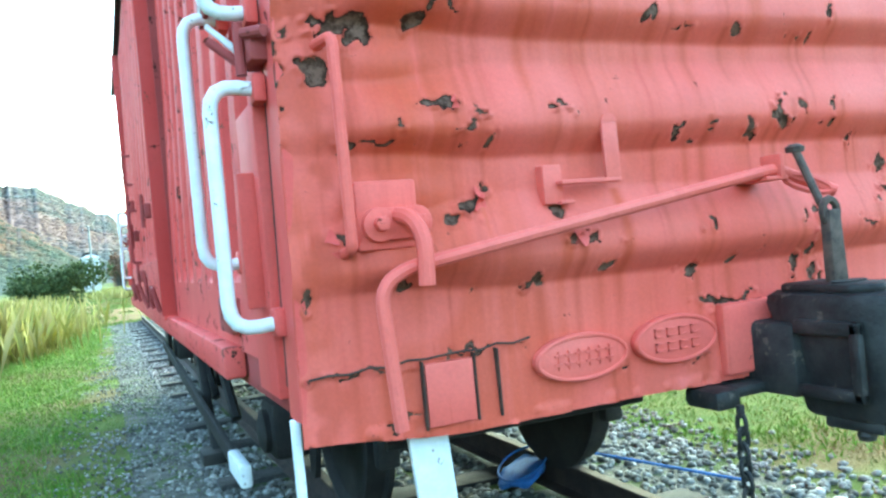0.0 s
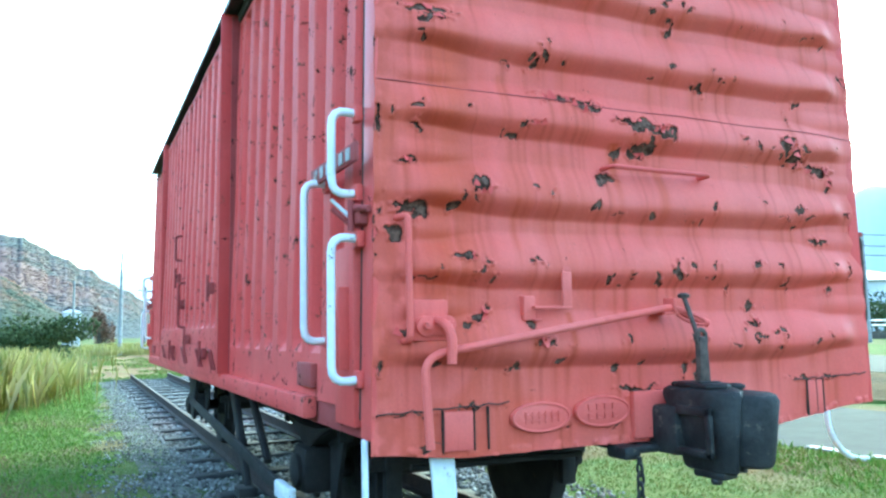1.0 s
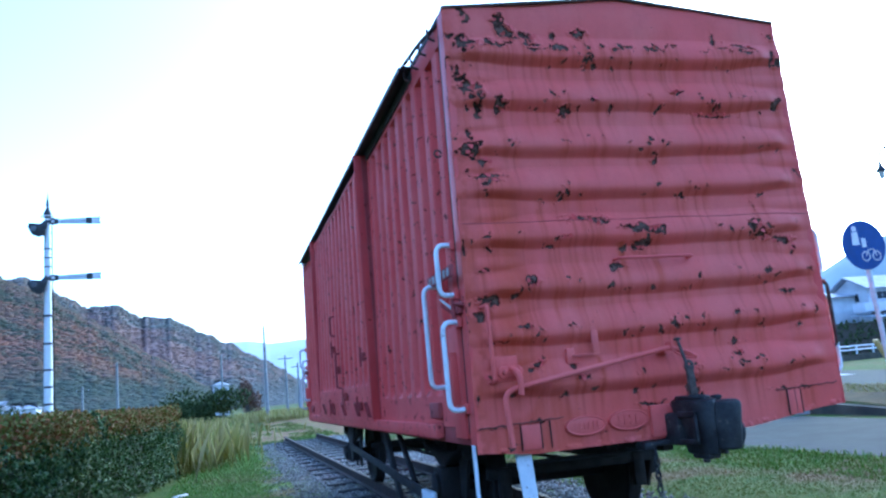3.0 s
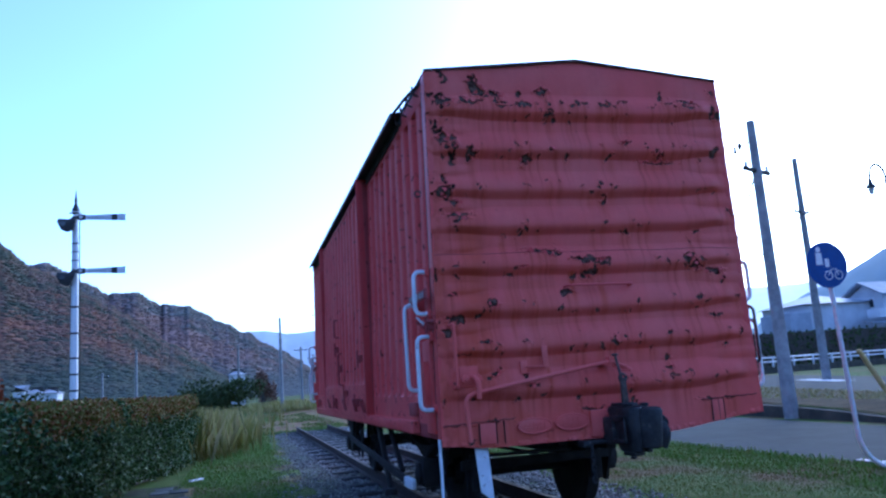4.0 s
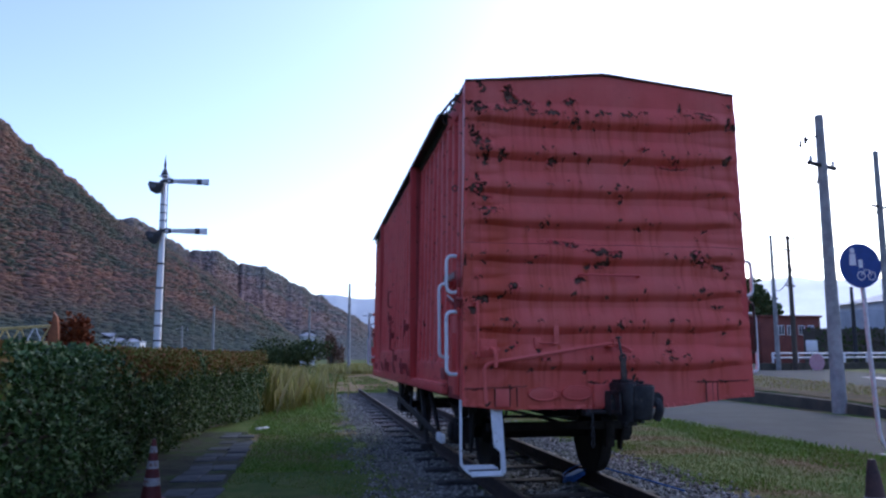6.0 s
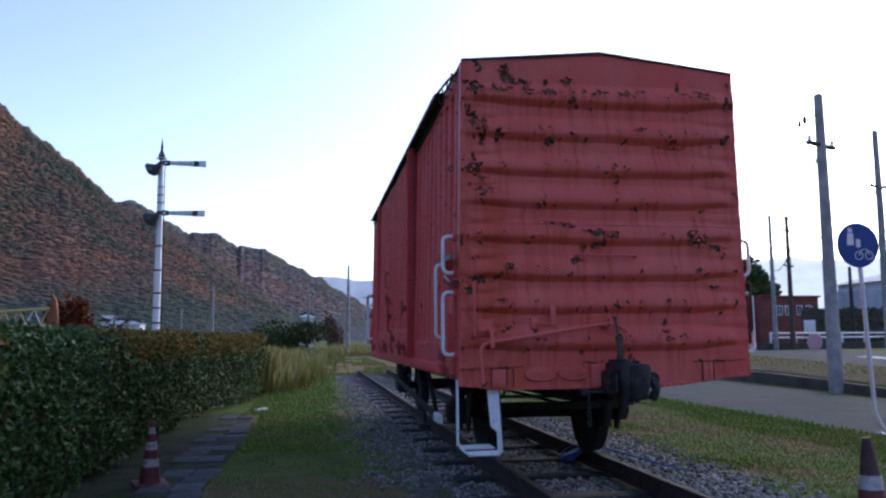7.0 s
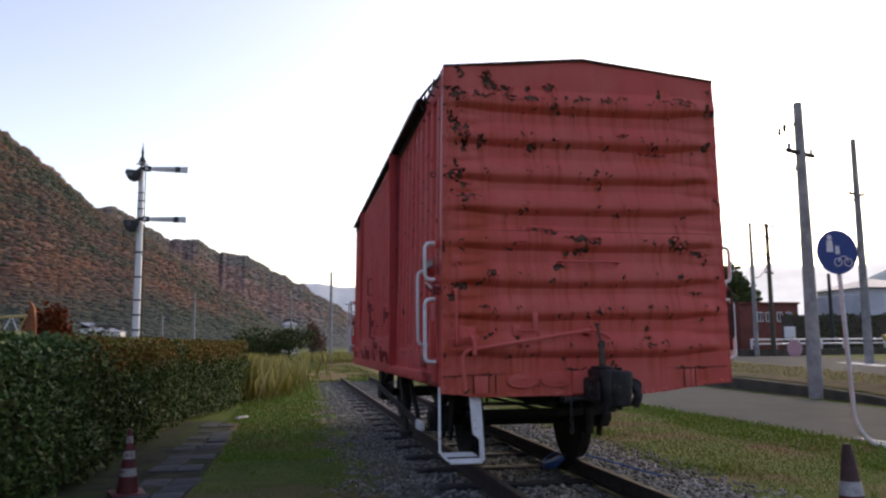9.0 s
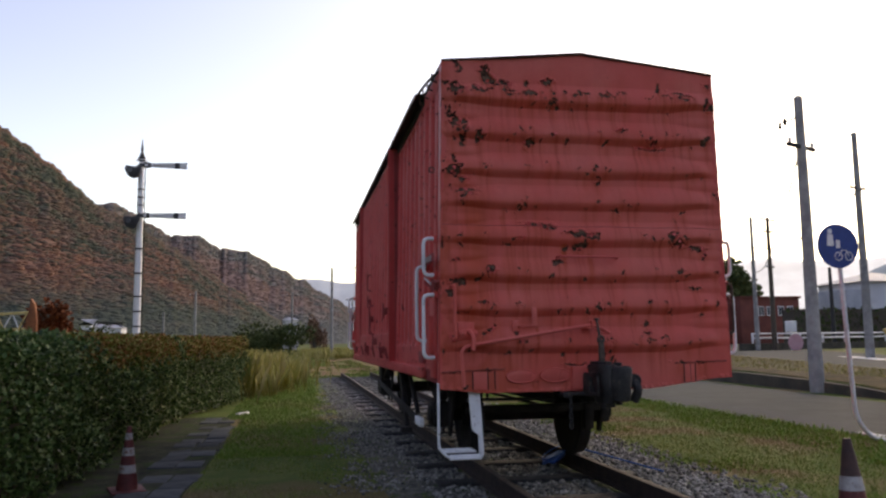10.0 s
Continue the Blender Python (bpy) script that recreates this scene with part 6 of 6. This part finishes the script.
leaves("foliage", pts, 0.25 + 0.2 * rng.rand(n), M_BUSH, 34, far_hedge)
part("core", made((box, (40, 54.4, 0), (84, 56, 3.7))), M_BARK, far_hedge)


def railing(a, b, h, label, posts):
    t = tagged(empty("guard_rail", (0, 0, 0.7)), label, "guard rail", "guard rails")
    a, b = Vector((*a, 0)), Vector((*b, 0))
    for z in (h, h * 0.55):
        part("rail", made((tube, [a + Vector((0, 0, z)), b + Vector((0, 0, z))], 0.06, 8)), M_SIGNWHITE, t)
    for k in range(posts):
        p = a.lerp(b, k / (posts - 1))
        part("post", made((box, (p.x - 0.06, p.y - 0.06, 0), (p.x + 0.06, p.y + 0.06, h + 0.05), 0.01)), M_SIGNWHITE, t)
    return t


railing((30.0, 45.0), (56.0, 52.0), 0.7, "white tubular guard rail beside the second road", 12)
railing((48.0, 38.0), (38.0, 14.0), 0.7, "white guard rail across the road", 10)
for (ax, ay), (bx, by) in (((29.0, 45.0), (57.0, 52.6)), ((48.4, 39.0), (37.6, 13.0))):
    d = Vector((bx - ax, by - ay, 0)).normalized()
    n = Vector((-d.y, d.x, 0)) * 0.15
    o = [(ax + n.x, ay + n.y), (bx + n.x, by + n.y), (bx - n.x, by - n.y), (ax - n.x, ay - n.y)]
    tagged(part("low_wall", made((prism, o, GROUND - 0.05, 0.7, "z", 0.02))  , M_DARKWALL), "low dark concrete wall under the white rail", "wall", "low walls")
board = tagged(empty("notice_board", (32.4, 44.0, GROUND)), "small pink and white notice boards on posts", "notice board")
part("post", made((tube, [(0, 0, 0), (0, 0, 2.4)], 0.05, 8)), M_GALV, board)
part("panel", made((box, (-0.45, -0.06, 1.7), (0.45, -0.02, 2.5), 0.02)), M_SIGNWHITE, board)
part("panel", made((lathe, [(0.6, -0.08), (0.6, -0.05)], (0.3, 0, 0.95), 20, "y")), surface("pink_board", (0.5, 0.25, 0.28), (0.6, 0.35, 0.38), 3, 0.7), board)

M_RUSTORANGE = surface("rusty_orange_steel", (0.16, 0.05, 0.02), (0.28, 0.09, 0.03), 3, 0.8)
# far left: yellow lattice and pale sheds behind the hedge
truss = tagged(empty("lattice_beam", (-13.0, 26.0, GROUND)), "faded yellow steel lattice beam behind the hedge", "steel beam")
part("chord", made((box, (-4.0, -0.08, 1.95), (0.95, 0.08, 2.06), 0.015)), M_YELLOW, truss)
part("chord", made((prism, [(-4.0, 2.3), (0.9, 2.62), (0.9, 2.71), (-4.0, 2.39)], -0.08, 0.08, "y", 0.01)), M_YELLOW, truss)
for k in range(9):
    a, b, c = -3.9 + 0.53 * k, -3.62 + 0.53 * k, -3.37 + 0.53 * k
    part("lattice", made((tube, [(a, 0, 2.03), (b, 0, 2.36 + 0.065 * (b + 4))], 0.032, 6), (tube, [(b, 0, 2.36 + 0.065 * (b + 4)), (c, 0, 2.03)], 0.032, 6)), M_GALV if k % 3 == 1 else M_YELLOW, truss)
for x in (-3.5, -0.9):
    part("leg", made((box, (x, -0.08, 0), (x + 0.15, 0.08, 1.95), 0.015)), M_YELLOW, truss)
part("mast", made((prism, [(0.6, 0), (0.98, 0), (0.98, 2.3), (0.9, 2.95), (0.74, 3.2), (0.7, 2.7), (0.6, 2.4)], -0.12, 0.12, "y", 0.03)), M_RUSTORANGE, truss, "rust-orange upright at the end of the beam")
for k, (azi, w, h) in enumerate(((-13.9, 1.6, 5.4), (-13.0, 2.4, 5.0), (-12.2, 2.4, 4.9), (-0.3, 2.4, 6.0))):
    d = 130.0
    s = tagged(empty("shed", (-2.4 + d * math.sin(radians(azi)), -5.8 + d * math.cos(radians(azi)), GROUND)), "small pale shed far across the fields", "shed", "far sheds")
    part("wall", made((box, (-w / 2, 0, 0), (w / 2, 4, h - 1.0), 0.02)), M_HOUSEWHITE, s)
    bm = bmesh.new()
    hip_roof(bm, -w / 2, w / 2, 0, 4, h - 1.0, 0.9, 0.3)
    part("roof", bm, M_HOUSEROOF, s)
for azi, h in ((-6.9, 9.0), (-0.2, 9.0), (-9.0, 6.0), (5.0, 7.0)):
    utility_pole((-2.4 + 120 * math.sin(radians(azi)), -5.8 + 120 * math.cos(radians(azi)), GROUND), h, 0.22, "distant pole across the fields", ((h - 0.6, 1.8, 0),))


# ---- hills ----
def hill(name, crest, r0, r1, material, label, rough, seed, steps_a=320, steps_r=36, eye=(-2.4, -5.8), ragged=0.0):
    """A range seen from the track: crest gives (bearing, elevation of the skyline) in degrees; the slope rises from r0 to r1."""
    az = np.linspace(crest[0][0], crest[-1][0], steps_a)
    el = np.interp(az, [c[0] for c in crest], [c[1] for c in crest])
    el = el + ragged * (value_noise(az + 60, az * 0, seed + 2, 0.5) + value_noise(az + 60, az * 0, seed + 3, 0.22) - 1.0)
    t = np.linspace(0, 1.35, steps_r)
    A, T = np.meshgrid(az, t)
    R = r0 + (r1 - r0) * T
    top = np.tan(np.radians(el)) * r1 + 1.2
    prof = np.where(T < 1, 0.18 * T + 0.82 * step(T, 0.05, 1.02), 1 - 0.8 * (T - 1))
    n = (value_noise(A * 14 + 500, R * 0.12, seed, 34.0) - 0.5) * 0.9 + (value_noise(A * 14 + 90, R * 0.1, seed + 1, 12.0) - 0.5) * 0.35
    Z = GROUND - 0.5 + top[None, :] * prof * (1 + rough * n * (1 - prof * 0.7))
    X, Y = eye[0] + R * np.sin(np.radians(A)), eye[1] + R * np.cos(np.radians(A))
    V = np.stack([X, Y, Z], -1).reshape(-1, 3)
    idx = np.arange(V.shape[0]).reshape(steps_r, steps_a)
    F = np.stack([idx[:-1, :-1], idx[:-1, 1:], idx[1:, 1:], idx[1:, :-1]], -1).reshape(-1, 4)
    ob = raw(name, V, F.tolist(), material, None, True)
    tagged(ob, label, "hill", kind="structure")
    return V.reshape(steps_r, steps_a, 3)


LEFT_CREST = [(-48, 21), (-32, 19.6), (-24, 17.0), (-20.7, 14.7), (-19.2, 13.6), (-18.0, 12.8), (-16.2, 11.5), (-13.6, 9.4), (-11.3, 8.4), (-9.9, 7.6), (-8.0, 6.3), (-5.3, 4.3), (-2.1, 2.2), (0.2, 0.4)]
SECOND_CREST = [(-20, 6.0), (-15.4, 7.7), (-13.6, 9.2), (-12.8, 9.6), (-11.3, 9.0), (-9.9, 8.1), (-8.6, 7.5), (-7.0, 7.6), (-6.3, 7.2), (-5.3, 6.5), (-4.0, 6.6), (-2.4, 5.8), (0.2, 4.6), (2.3, 3.3), (4.0, 2.3), (7.0, 0.3)]
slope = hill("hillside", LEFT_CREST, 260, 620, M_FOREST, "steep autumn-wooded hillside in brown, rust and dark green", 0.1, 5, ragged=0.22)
second = hill("hillside", SECOND_CREST, 480, 980, M_HAZEDWOOD, "farther brown wooded ridge, grey haze painted into its colour", 0.1, 6, ragged=0.2)
hill("far_hills", [(-8, 2.5), (-0.5, 4.1), (0.5, 4.5), (1.7, 4.5), (3.2, 4.2), (4.2, 4.2), (8, 4.4), (14, 3.0), (20, 4.0), (30, 3.0)], 1500, 2200, M_FARBLUE, "hills far up the valley, blue haze put into their colour", 0.3, 7)
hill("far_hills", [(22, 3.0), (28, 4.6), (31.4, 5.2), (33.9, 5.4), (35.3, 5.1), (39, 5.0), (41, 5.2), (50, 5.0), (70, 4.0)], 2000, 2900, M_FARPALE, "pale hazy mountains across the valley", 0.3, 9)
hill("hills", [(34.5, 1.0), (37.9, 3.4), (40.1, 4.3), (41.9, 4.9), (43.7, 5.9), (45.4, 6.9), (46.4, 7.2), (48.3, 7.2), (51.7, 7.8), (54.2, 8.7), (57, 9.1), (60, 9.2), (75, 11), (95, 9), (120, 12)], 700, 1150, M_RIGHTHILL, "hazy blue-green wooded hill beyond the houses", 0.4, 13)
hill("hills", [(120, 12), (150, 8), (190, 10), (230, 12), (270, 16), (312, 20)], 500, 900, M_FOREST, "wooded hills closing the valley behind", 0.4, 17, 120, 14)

# woods on the hillsides: one crown after another, thinning into scrub
def woods_on(ground, n, lo, hi, small, large, material, label, seed):
    rng = np.random.RandomState(seed)
    rows, cols = ground.shape[:2]
    ri, ci = rng.rand(n) * (rows * 0.76), rng.uniform(cols * lo, cols * hi, n)
    i0, j0 = ri.astype(int), ci.astype(int)
    fi, fj = (ri - i0)[:, None], (ci - j0)[:, None]
    j1 = np.minimum(j0 + 1, cols - 1)
    P = (ground[i0, j0] * (1 - fi) + ground[i0 + 1, j0] * fi) * (1 - fj) + (ground[i0, j1] * (1 - fi) + ground[i0 + 1, j1] * fi) * fj
    size = small + (large - small) * rng.rand(n) ** 2
    woods = scatter("woods", [blob_shape(k, 0.3) for k in range(8)], P - np.array([0, 0, 0.2]) * size[:, None], size, rng.rand(n) * 6.28, material, (1.2, 1.2, 0.3))
    woods.data.shade_smooth()
    return tagged(woods, label, "woods", kind="stuff")


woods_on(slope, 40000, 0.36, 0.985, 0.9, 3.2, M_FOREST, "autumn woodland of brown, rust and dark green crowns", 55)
woods_on(second, 16000, 0.2, 0.985, 1.6, 4.6, M_HAZEDWOOD, "thin brown woodland on the farther ridge, greyed with painted haze", 56)
